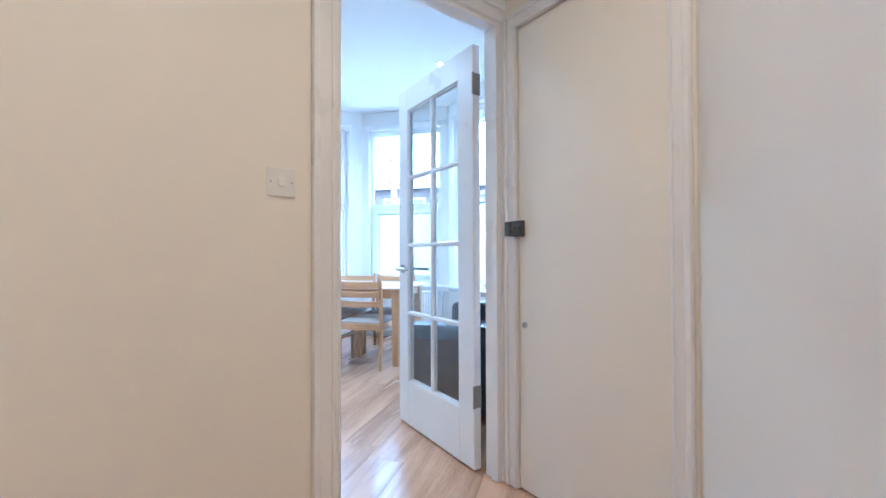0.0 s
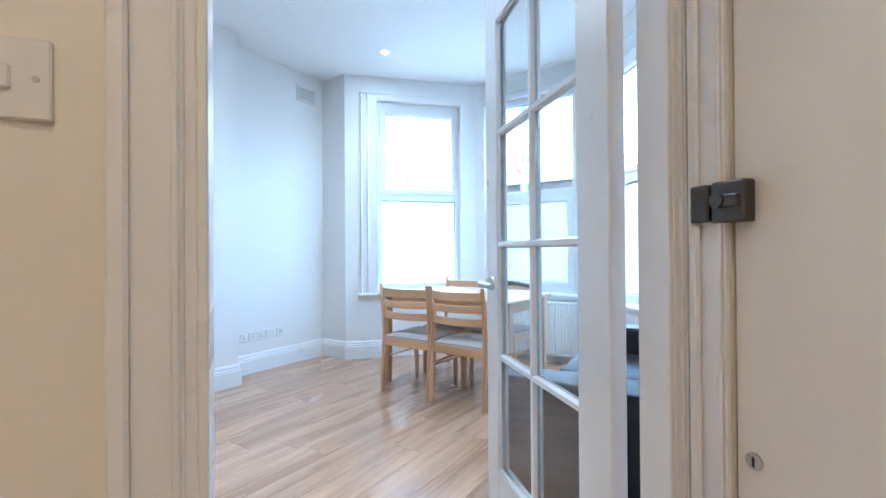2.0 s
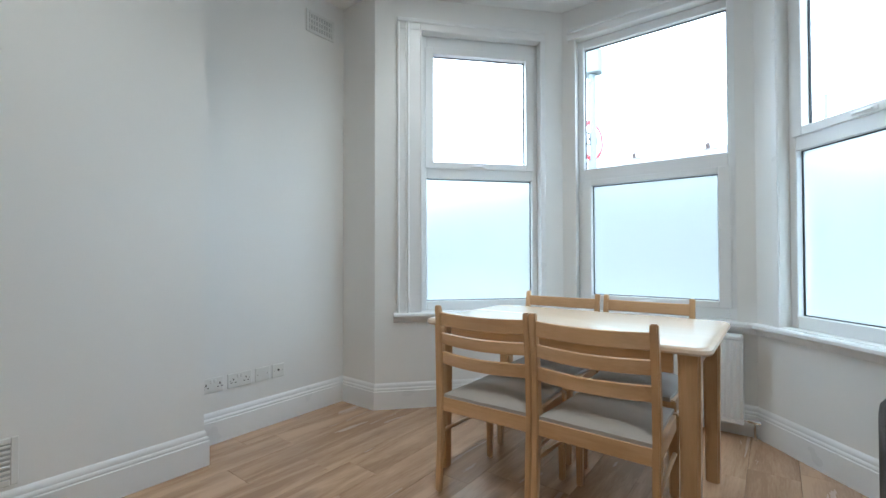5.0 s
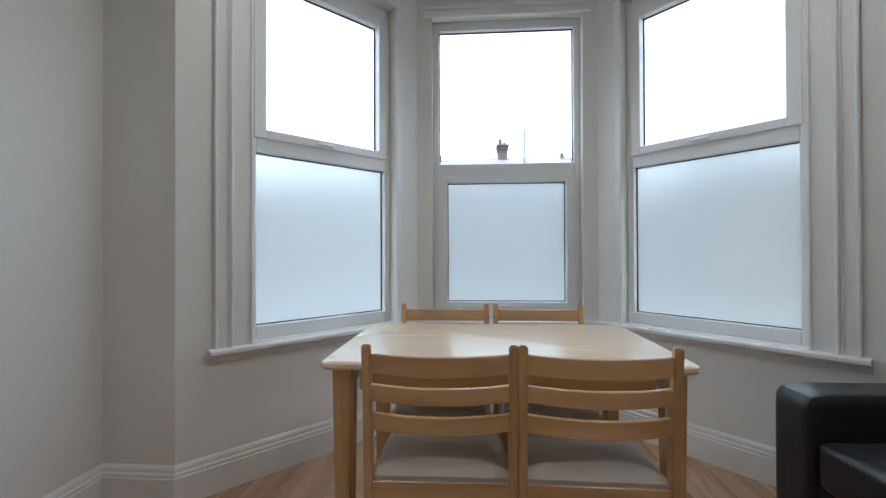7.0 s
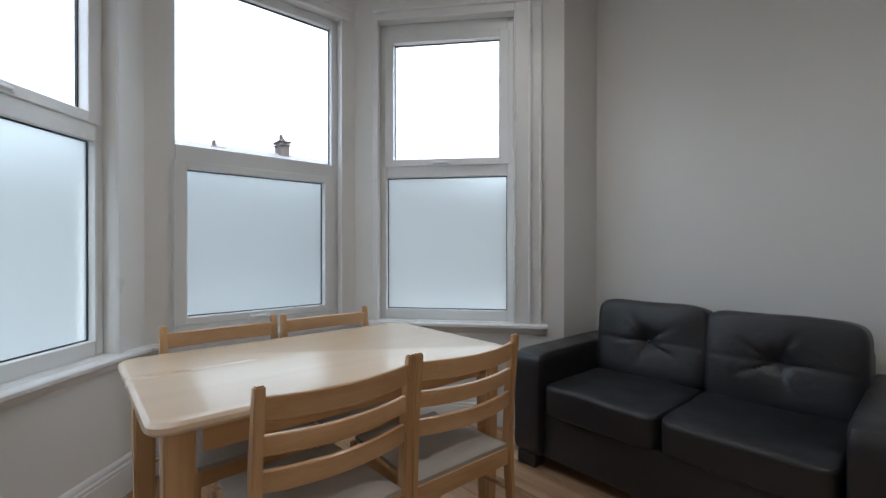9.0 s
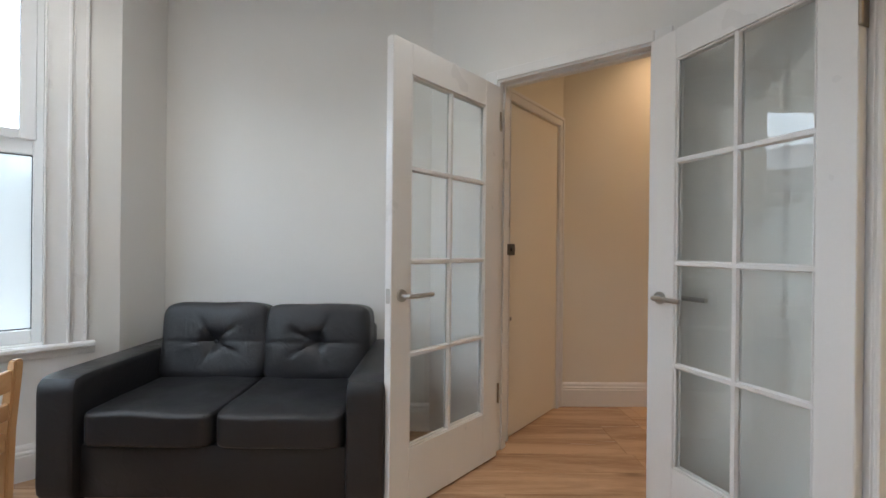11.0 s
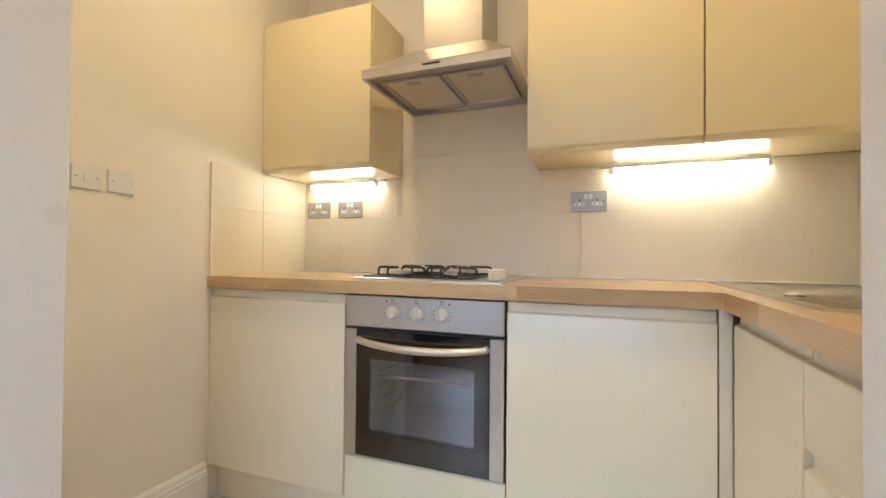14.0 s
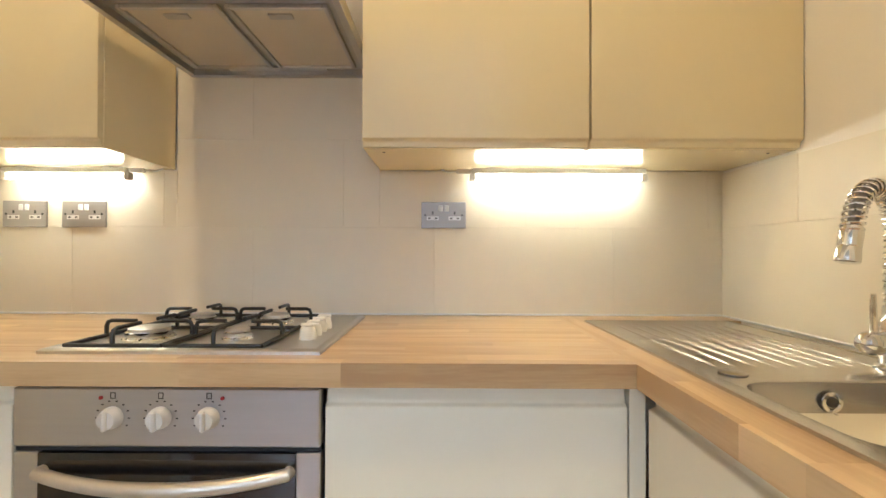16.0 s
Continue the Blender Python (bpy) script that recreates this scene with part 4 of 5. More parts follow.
for sx in (-1, 1):
    bm = bmesh.new()
    pipe(bm, [(sx * RW, -0.01, 0.10), (sx * (RW + 0.045), -0.01, 0.10), (sx * (RW + 0.05), -0.01, 0.08), (sx * (RW + 0.05), -0.01, 0.0)], 0.008, 10)
    rod(bm, (sx * (RW + 0.02), -0.01, 0.10), (sx * (RW + 0.075), -0.01, 0.10), 0.014, n=12)
    part("valve", bm, CHROME, rad, "chrome radiator valve")


# ---- kitchen units ----
WT0, WT1, FRONT = 0.886, 0.932, 0.648


def extrude_x(bm, prof, x0, x1):
    """A closed (y, z) outline drawn from x0 to x1."""
    a, b = [bm.verts.new((x0, y, z)) for y, z in prof], [bm.verts.new((x1, y, z)) for y, z in prof]
    bm.faces.new(a), bm.faces.new(b)
    for i in range(len(prof)):
        j = (i + 1) % len(prof)
        bm.faces.new((a[i], a[j], b[j], b[i]))


def fronted(parent, name, x0, x1, z0, z1, pull="top"):
    """A lacquered front with a moulded finger pull along one edge, its face at y = 0."""
    bm = bmesh.new()
    g = 0.0018
    if pull == "top":
        prof = [(0, z0), (0, z1 - 0.036), (-0.003, z1 - 0.033), (-0.012, z1 - 0.031), (-0.015, z1 - 0.026), (-0.015, z1), (-0.02, z1), (-0.02, z0)]
    elif pull == "bottom":
        prof = [(0, z1), (0, z0 + 0.022), (-0.003, z0 + 0.019), (-0.011, z0 + 0.017), (-0.013, z0 + 0.012), (-0.013, z0), (-0.02, z0), (-0.02, z1)]
    else:
        prof = [(0, z0), (0, z1), (-0.02, z1), (-0.02, z0)]
    extrude_x(bm, prof, x0 + g, x1 - g)
    bmesh.ops.bevel(bm, geom=list(bm.edges), offset=0.0012, segments=1, affect="EDGES")
    # fronts high up take the copy with lamp light in its colour
    return part(name, bm, CABINET_LAMPLIT if z0 > 1.2 else CABINET, parent)


def base_unit(m, w, fronts, label):
    u = thing("base_cabinet", label, "cabinet", m, group="kitchen base cabinets")
    slab("carcass", CABINET, u, 0.001, w - 0.001, -0.56, -0.021, 0.14, WT0 - 0.002, bevel=0.001)
    for name, a, b, pull in fronts:
        fronted(u, name, 0, w, a, b, pull)
    return u


# local x runs towards world -x on the south run
def south(x):
    return pose(x, FRONT, 0, 0, 0, 0)


base_unit(south(-1.592), 0.66, [("door", 0.15, 0.880, "top")], "cream gloss handleless base cabinet beside the oven")
base_unit(south(-2.765), 0.578, [("door", 0.15, 0.880, "top")], "cream gloss handleless base cabinet beside the oven housing")
low = thing("oven_housing", "cream gloss housing panel below the oven", "cabinet", south(-2.187), group="kitchen base cabinets")
fronted(low, "panel", 0, 0.593, 0.15, 0.305, "")
bm = bmesh.new()
box(bm, -2.800, -2.768, 0.40, FRONT - 0.004, 0.15, WT0 - 0.002, bevel=0.001)
tagged(part("corner_post", bm, CABINET), "cream gloss filler post in the cabinet corner", "cabinet")
WM = lambda y: pose(-2.800, y, 0, 0, 0, -90)
base_unit(WM(1.078), 0.426, [("door", 0.15, 0.880, "top")], "cream gloss handleless cabinet under the sink")
base_unit(WM(1.426), 0.346, [("drawer", 0.700, 0.880, "top"), ("door", 0.15, 0.696, "top")], "cream gloss cabinet with drawer over a door")
bm = bmesh.new()
box(bm, KE - 0.001, -2.86, FRONT - 0.065, FRONT - 0.05, 0.001, 0.148)
box(bm, -2.87, -2.855, FRONT - 0.065, 1.428, 0.001, 0.148)
tagged(part("plinth", bm, CABINET), "cream plinth board under the base cabinets", "plinth")

# worktop in glued beech blocks
top = thing("worktop", "oiled beech block worktop turning the corner", "worktop")
blk = random.Random(9)


def staves(x0, x1, y0, y1, way):
    """Long glued strips that make up one stretch of the worktop."""
    w = 0.042
    c = y0 if way == "x" else x0
    end = y1 if way == "x" else x1
    while c < end - 1e-4:
        d = min(c + w, end)
        if end - d < 0.012:
            d = end
        s, e = (x0, x1) if way == "x" else (y0, y1)
        while s < e - 1e-4:
            t = min(s + 0.22 + blk.random() * 0.35, e)
            if e - t < 0.08:
                t = e
            bm = bmesh.new()
            if way == "x":
                box(bm, s, t, c, d, WT0, WT1)
            else:
                box(bm, c, d, s, t, WT0, WT1)
            part("stave", bm, BEECH if way == "x" else BEECH_Y, top, smooth=False)
            s = t
        c = d


BEECH_Y = wood("beech_worktop_turned", (0.61, 0.43, 0.215), (0.47, 0.30, 0.135), 0.3, 1, 14, coat=0.25, rand=0.10, blotch=0.3)
staves(-2.774, KE, 0.045, 0.663, "x")
staves(KW + 0.009, -2.87, 0.045, 0.14, "x")
staves(KW + 0.009, -2.774, 1.04, 1.428, "y")
staves(-2.87, -2.774, 0.045, 1.04, "y")
slab("sealant", PLASTIC, top, KW + 0.01, KE - 0.01, 0.0435, 0.0485, WT1, WT1 + 0.007, bevel=0.002)
slab("sealant", PLASTIC, top, KW + 0.0085, KW + 0.0135, 0.05, 1.428, WT1, WT1 + 0.007, bevel=0.002)


def wall_unit(x0, x1, label):
    u = thing("wall_cabinet", label, "cabinet", pose(x0, 0.367, 0), group="kitchen wall cabinets")
    slab("carcass", CABINET_LAMPLIT, u, 0.001, x1 - x0 - 0.001, -0.322, -0.021, 1.410, 2.125, bevel=0.001)
    fronted(u, "door", 0, x1 - x0, 1.412, 2.125, "bottom")
    for sx in (0.05, x1 - x0 - 0.05):
        bm = bmesh.new()
        rod(bm, (sx, -0.06, 1.4085), (sx, -0.06, 1.411), 0.004, n=10)
        part("fixing_cap", bm, DARKP, u)
    return u


wall_unit(-1.523, KE - 0.002, "cream gloss handleless wall cabinet beside the hood")
wall_unit(-2.786, -2.200, "cream gloss handleless wall cabinet over the worktop")
wall_unit(KW + 0.0015, -2.788, "cream gloss handleless wall cabinet in the corner")


def strip_light(x0, x1, cable):
    """A slim batten close to the tiles, its bare tube slung below; cable says which end its lead leaves."""
    d = thing("strip_light", "lit fluorescent strip light under a wall cabinet", "strip light", pose(0, 0.092, 1.409), group="under-cabinet lights")
    slab("housing", PLASTIC, d, x0 - 0.012, x1 + 0.012, -0.016, 0.016, -0.020, -0.003, bevel=0.003)
    for x in (x0 + 0.05, x1 - 0.05):
        slab("mounting_clip", PLASTIC, d, x - 0.012, x + 0.012, -0.019, 0.019, -0.010, 0.0, bevel=0.002)
    for x in (x0 - 0.008, x1 + 0.008):
        slab("end_cap", PLASTIC, d, x - 0.010, x + 0.010, -0.012, 0.012, -0.041, -0.018, bevel=0.003)
    bm = bmesh.new()
    rod(bm, (x0, 0, -0.031), (x1, 0, -0.031), 0.0078, n=14)
    part("tube", bm, TUBE_M, d, "glowing tube")
    e, g = (x1 + 0.012, 1) if cable > 0 else (x0 - 0.012, -1)
    slab("plug", PLASTIC, d, e, e + g * 0.05, -0.007, 0.007, -0.017, -0.004, bevel=0.003)
    bm = bmesh.new()
    pipe(bm, [(e + g * 0.05, 0.0, -0.010), (e + g * 0.068, -0.004, -0.014), (e + g * 0.085, -0.012, -0.008), (e + g * 0.095, -0.02, -0.001)], 0.0028, 6)
    part("cable", bm, PLASTIC, d)


strip_light(-3.040, -2.512, 1)
strip_light(-1.392, -1.015, -1)

# ---- oven ----
oven = thing("built_in_oven", "stainless steel built-in oven with black glass door", "oven", pose(-1.8875, FRONT, 0))
ow = 0.293
slab("control_panel", STEEL, oven, -ow, ow, -0.02, 0.004, 0.768, 0.880, bevel=0.003)
slab("gap_strip", GASKET, oven, -ow, ow, -0.02, -0.004, 0.758, 0.768, bevel=0)
for s in (-1, 1):
    slab("side_strip", STEEL, oven, s * 0.246, s * ow, -0.02, 0.002, 0.310, 0.757, bevel=0.002)
slab("bottom_strip", STEEL, oven, -ow, ow, -0.02, 0.004, 0.302, 0.310, bevel=0.001)
bm = bmesh.new()
ro, ri = [(-0.2455, 0.312), (0.2455, 0.312), (0.2455, 0.756), (-0.2455, 0.756)], [(-0.195, 0.40), (0.195, 0.40), (0.195, 0.655), (-0.195, 0.655)]
vv = [[bm.verts.new((x, y, z)) for x, z in r] for y in (0.002, -0.018) for r in (ro, ri)]
for q in range(4):
    w = (q + 1) % 4
    bm.faces.new((vv[0][q], vv[0][w], vv[1][w], vv[1][q])), bm.faces.new((vv[2][q], vv[3][q], vv[3][w], vv[2][w]))
    bm.faces.new((vv[0][q], vv[2][q], vv[2][w], vv[0][w])), bm.faces.new((vv[1][q], vv[1][w], vv[3][w], vv[3][q]))
door = part("oven_door", bm, BLACKG, oven, "black glass oven door", smooth=False)
TINT = glass("smoked_glass", (0.80, 0.82, 0.85), 0.13)
p = slab("oven_window", TINT, door, -0.195, 0.195, -0.004, 0.0005, 0.40, 0.655, bevel=0)
p.visible_shadow = False
CAV = mat("grey_oven_enamel", (0.45, 0.47, 0.50), 0.4, vary=0.15, scale=40)
bm = bmesh.new()
for a in ((-0.21, 0.21, -0.42, -0.40, 0.36, 0.70), (-0.21, -0.20, -0.40, -0.02, 0.36, 0.70), (0.20, 0.21, -0.40, -0.02, 0.36, 0.70), (-0.21, 0.21, -0.40, -0.02, 0.36, 0.37), (-0.21, 0.21, -0.40, -0.02, 0.69, 0.70)):
    box(bm, *a)
part("cavity", bm, CAV, oven, smooth=False)
bm = bmesh.new()
for y in (-0.045, -0.06):
    rod(bm, (-0.19, y, 0.585), (0.19, y, 0.585), 0.003, n=8)
for k in range(20):
    rod(bm, (-0.18 + k * 0.019, -0.06, 0.583), (-0.18 + k * 0.019, -0.38, 0.583), 0.0013, n=5)
for k in range(4):
    rod(bm, (-0.19, -0.06, 0.44 + 0.05 * k), (-0.19, -0.36, 0.44 + 0.05 * k), 0.003, n=6)
    rod(bm, (0.19, -0.06, 0.44 + 0.05 * k), (0.19, -0.36, 0.44 + 0.05 * k), 0.003, n=6)
part("oven_rack", bm, CHROME, oven, "chrome wire oven rack")
bm = bmesh.new()
pts = []
for k in range(17):
    u = -1 + k / 8
    pts.append((u * 0.234, 0.014 + 0.030 * (1 - abs(u) ** 2.2), 0.722 - 0.014 * (1 - u * u)))
pipe(bm, [(-0.234, 0.0, 0.722)] + pts + [(0.234, 0.0, 0.722)], [0.012] + [0.012 + 0.002 * (1 - abs(-1 + k / 8)) for k in range(17)] + [0.012], 14)
part("oven_handle", bm, mat("pale_bronze_handle", (0.62, 0.55, 0.44), 0.3, 0.7), door, "pale metal bow handle")
for x in (-0.101, -0.010, 0.082):
    bm = bmesh.new()
    q = pose(-x, 0.004, 0.825, -90, 0, 0)
    lathe(bm, [(0.021, 0.0), (0.021, 0.006), (0.018, 0.016), (0.0165, 0.020)], 28, q)
    k = part("knob", bm, KNOBW, oven, "pale control knob")
    bm = bmesh.new()
    box(bm, -x - 0.004, -x + 0.004, 0.018, 0.032, 0.806, 0.844, bevel=0.003)
    part("grip", bm, KNOBW, k)
    for j in range(10):
        a = radians(-120 + j * 26.6)
        cx, cz = -x + 0.031 * math.sin(a), 0.825 + 0.031 * math.cos(a)
        slab("dial_mark", BLACKP, k, cx - 0.002, cx + 0.002, 0.0035, 0.0045, cz - 0.0012, cz + 0.0012, bevel=0)
    bm = bmesh.new()
    for a0, b0, c0, d0 in ((-0.005, -0.0035, -0.006, 0.006), (0.0035, 0.005, -0.006, 0.006), (-0.005, 0.005, -0.006, -0.0045), (-0.005, 0.005, 0.0045, 0.006)):
        box(bm, -x + a0, -x + b0, 0.0035, 0.0046, 0.866 + c0, 0.866 + d0)
    part("dial_symbol", bm, BLACKP, k)
LEDR = mat("red_indicator", (0.35, 0.02, 0.02), 0.3)
for x in (0.123, -0.108):
    bm = bmesh.new()
    rod(bm, (x, 0.003, 0.862), (x, 0.007, 0.862), 0.0036, n=12)
    part("indicator_light", bm, LEDR, oven, "small red indicator")

# ---- gas hob ----
hob = thing("gas_hob", "steel four-burner gas hob with black iron pan supports", "hob", pose(-1.8775, 0.358, WT1))
hx, hy = 0.2875, 0.243
bm = bmesh.new()
prev = None
for off, z in ((0.0, 0.0), (0.0, 0.006), (-0.006, 0.010), (-0.014, 0.0105), (-0.020, 0.007)):
    ring = [bm.verts.new((sx * (hx + off), sy * (hy + off), z)) for sx, sy in ((-1, -1), (1, -1), (1, 1), (-1, 1))]
    if prev:
        for k in range(4):
            bm.faces.new((prev[k], prev[(k + 1) % 4], ring[(k + 1) % 4], ring[k]))
    prev = ring
bm.faces.new(prev)
part("hob_plate", bm, STEEL, hob)
for x, y, r in ((0.155, 0.10, 0.048), (0.150, -0.115, 0.036), (-0.055, 0.105, 0.030), (-0.06, -0.115, 0.040)):
    bm = bmesh.new()
    lathe(bm, [(r * 1.15, 0.006), (r * 1.1, 0.010), (r, 0.012), (r, 0.022), (r * 0.9, 0.024)], 28, pose(x, y, 0))
    bn = part("burner", bm, CHROME, hob, "round steel gas burner")
    bm = bmesh.new()
    lathe(bm, [(r * 0.86, 0.024), (r * 0.88, 0.030), (r * 0.7, 0.033)], 28, pose(x, y, 0))
    part("burner_cap", bm, STEEL, bn)
for cx in (0.152, -0.058):
    bm = bmesh.new()
    a, b = 0.100, 0.218
    loop = [(cx - a, -b, 0.012), (cx + a, -b, 0.012), (cx + a, b, 0.012), (cx - a, b, 0.012), (cx - a, -b, 0.012)]
    for p0, p1 in zip(loop, loop[1:]):
        rod(bm, p0, p1, 0.0048, n=8)
    for cy in (0.105, -0.113):
        for dx, dy in ((1, 0), (-1, 0), (0, 1), (0, -1)):
            if dx:
                s, e = (cx + dx * a, cy, 0.012), (cx + dx * 0.030, cy, 0.046)
            else:
                if (dy > 0) == (cy > 0):
                    s, e = (cx, dy * b, 0.012), (cx, cy + dy * 0.030, 0.046)
                else:
                    s, e = (cx, 0.0, 0.012), (cx, cy + dy * 0.030, 0.046)
            d = Vector((e[0] - s[0], e[1] - s[1], 0)).normalized()
            pipe(bm, [s, (s[0], s[1], 0.034), (s[0] + d.x * 0.004, s[1] + d.y * 0.004, 0.043), (s[0] + d.x * 0.012, s[1] + d.y * 0.012, 0.046), e], 0.0048, 8)
    rod(bm, (cx - a, 0, 0.012), (cx + a, 0, 0.012), 0.0048, n=8)
    part("pan_support", bm, IRON, hob, "black enamelled iron pan support")
for k in range(4):
    bm = bmesh.new()
    q = pose(-0.222, 0.115 - k * 0.046, 0.007)
    lathe(bm, [(0.019, 0.0), (0.019, 0.010), (0.016, 0.026), (0.014, 0.029)], 20, q)
    kn = part("hob_knob", bm, KNOBW, hob, "pale hob control knob")
    bm = bmesh.new()
    box(bm, -0.222 - 0.017, -0.222 + 0.017, 0.115 - k * 0.046 - 0.004, 0.115 - k * 0.046 + 0.004, 0.034, 0.044, bevel=0.003)
    part("grip", bm, KNOBW, kn)

# ---- cooker hood ----
hood = thing("cooker_hood", "stainless steel chimney cooker hood above the hob", "hood", pose(-1.873, 0.0, -0.018))
bm = bmesh.new()
hw2, y0, y1 = 0.298, 0.045, 0.530
box(bm, -hw2, hw2, y1 - 0.018, y1, 1.735, 1.769, bevel=0.002)
for s in (-1, 1):
    box(bm, s * hw2, s * (hw2 - 0.018), y0, y1 - 0.018, 1.735, 1.769, bevel=0.001)
box(bm, -hw2 + 0.018, hw2 - 0.018, y0, y0 + 0.02, 1.735, 1.769)
part("rim", bm, STEEL, hood)
bm = bmesh.new()
lo = [(-hw2, y0, 1.769), (hw2, y0, 1.769), (hw2, y1, 1.769), (-hw2, y1, 1.769)]
mid = [(-0.150, y0, 1.92), (0.150, y0, 1.92), (0.150, 0.32, 1.92), (-0.150, 0.32, 1.92)]
va, vb = [bm.verts.new(p) for p in lo], [bm.verts.new(p) for p in mid]
bm.faces.new(va[::-1]), bm.faces.new(vb)
for k in range(4):
    bm.faces.new((va[k], va[(k + 1) % 4], vb[(k + 1) % 4], vb[k]))
part("canopy", bm, STEEL, hood, smooth=False)
slab("chimney", mat("brushed_steel_upright", (0.50, 0.47, 0.43), 0.42, 1.0, bump=0.03, scale=120, vary=0.05, stretch=(1, 1, 0.05)), hood, -0.132, 0.132, y0, 0.30, 1.915, CEILING + 0.016, bevel=0.003)
slab("underside", SATIN, hood, -hw2 + 0.018, hw2 - 0.018, y0 + 0.02, y1 - 0.018, 1.755, 1.765, bevel=0)
for s in (-1, 1):
    f = slab("grease_filter", FILTER, hood, s * 0.020, s * 0.245, 0.105, 0.425, 1.749, 1.7555, bevel=0.002, label="tan metal mesh grease filter")
    bm = bmesh.new()
    for a0, b0, c0, d0 in ((0.008, 0.020, 0.093, 0.437), (0.245, 0.257, 0.093, 0.437), (0.020, 0.245, 0.093, 0.105), (0.020, 0.245, 0.425, 0.437)):
        box(bm, s * a0, s * b0, c0, d0, 1.744, 1.7555, bevel=0.002)
    part("filter_frame", bm, STEEL, f, "bright steel filter frame")
    slab("filter_catch", SATIN, f, s * 0.10, s * 0.16, 0.385, 0.406, 1.744, 1.7495, bevel=0.001)
slab("control_slot", DARKP, hood, -0.035, 0.035, y1 - 0.001, y1 + 0.002, 1.752, 1.759, bevel=0)
slab("back_trim", SATIN, hood, -0.16, 0.16, y0 + 0.02, y0 + 0.045, 1.748, 1.7555, bevel=0)

# ---- sink and tap ----
sink = thing("kitchen_sink", "stainless steel inset sink with ribbed drainer", "sink")
SX_0, SX_1, SY_0, SY_1 = -3.268, -2.837, 0.165, 1.057
bx0, bx1, by0, by1, r = -3.185, -2.876, 0.772, 1.025, 0.055
bm = bmesh.new()
inner = []
for cx, cy, a0 in ((bx1 - r, by1 - r, 0), (bx0 + r, by1 - r, 90), (bx0 + r, by0 + r, 180), (bx1 - r, by0 + r, 270)):
    for k in range(7):
        a = radians(a0 + 15 * k)
        inner.append((cx + r * math.cos(a), cy + r * math.sin(a)))
corners = {3: (SX_1, SY_1), 10: (SX_0, SY_1), 17: (SX_0, SY_0), 24: (SX_1, SY_0)}
outer = []
for k, (x, y) in enumerate(inner):
    q = k // 7
    j = k % 7
    cx, cy = list(corners.values())[q]
    if j == 3:
        outer.append((cx, cy))
    elif (j < 3) == (q in (0, 2)):
        outer.append((cx, y if q in (0, 1) else y - (by0 - SY_0) * 0.5))
    else:
        outer.append((x, cy))
zt = WT1 + 0.0045


def loop_of(pts, z, s=1.0, c=(0, 0)):
    return [bm.verts.new((c[0] + (x - c[0]) * s, c[1] + (y - c[1]) * s, z)) for x, y in pts]


bc = ((bx0 + bx1) / 2, (by0 + by1) / 2)
rings = [loop_of(outer, WT1 + 0.0005), loop_of(outer, zt + 0.001, 0.996, (-3.066, 0.59)), loop_of(outer, zt - 0.001, 0.985, (-3.066, 0.59)), loop_of(inner, zt - 0.001, 1.04, bc), loop_of(inner, zt - 0.004, 1.0, bc), loop_of(inner, zt - 0.10, 0.95, bc), loop_of(inner, zt - 0.135, 0.90, bc), loop_of(inner, zt - 0.148, 0.78, bc), loop_of(inner, zt - 0.150, 0.15, bc)]
for a, b in zip(rings, rings[1:]):
    for k in range(28):
        bm.faces.new((a[k], a[(k + 1) % 28], b[(k + 1) % 28], b[k]))
bm.faces.new(rings[-1])
part("sink_bowl", bm, SINKST, sink)
for k in range(9):
    bm = bmesh.new()
    x = -2.905 - k * 0.036
    pillow(bm, 0.0065, 0.225, 0.0035, 6, 0.45, pose(x, 0.468, zt - 0.001))
    part("drainer_rib", bm, SINKST, sink)
bm = bmesh.new()
lathe(bm, [(0.0165, 0.0), (0.0165, 0.003), (0.012, 0.004), (0.010, 0.001)], 24, pose(-3.033, by0 + 0.006, 0.903, -90, 0, 0))
part("overflow_ring", bm, CHROME, sink, "round chrome overflow")
bm = bmesh.new()
rod(bm, (-3.033, by0 + 0.005, 0.903), (-3.033, by0 + 0.0085, 0.903), 0.0085, n=20)
part("overflow_hole", bm, DARKP, sink)
bm = bmesh.new()
for k in range(10):
    bmesh.ops.create_icosphere(bm, subdivisions=1, radius=0.003, matrix=Matrix.Translation((-3.033 + 0.002 * k, by0 + 0.014, 0.886 - 0.006 * k)))
part("plug_chain", bm, CHROME, sink)
bm = bmesh.new()
lathe(bm, [(0.022, 0.0), (0.022, 0.002), (0.016, 0.004)], 20, pose(-2.905, 0.735, zt))
part("tap_hole_cap", bm, SINKST, sink)

tap = thing("kitchen_tap", "chrome kitchen tap with sprung pull-down spout", "tap", pose(-3.212, 0.705, zt))
bm = bmesh.new()
lathe(bm, [(0.030, 0.0), (0.030, 0.004), (0.0235, 0.008), (0.0235, 0.085), (0.019, 0.092), (0.018, 0.11)], 28)
part("tap_body", bm, CHROME, tap)
bm = bmesh.new()
rod(bm, (0.015, 0.005, 0.048), (0.058, 0.012, 0.048), 0.021, 0.021, 20)
bmesh.ops.create_uvsphere(bm, u_segments=16, v_segments=8, radius=0.021, matrix=Matrix.Translation((0.058, 0.012, 0.048)))
rod(bm, (0.050, 0.011, 0.060), (0.062, 0.022, 0.135), 0.006, 0.0045, 10)
part("lever", bm, CHROME, tap, "chrome side lever")
path = [Vector((0, 0, 0.10 + 0.012 * k)) for k in range(12)]
for k in range(1, 19):
    a = math.pi * 0.92 * k / 18
    path.append(Vector((0.055 - 0.055 * math.cos(a), 0.018 * (1 - math.cos(a)), 0.238 + 0.080 * math.sin(a))))
tip = path[-1]
HOSE = mat("grey_hose", (0.16, 0.15, 0.14), 0.45)
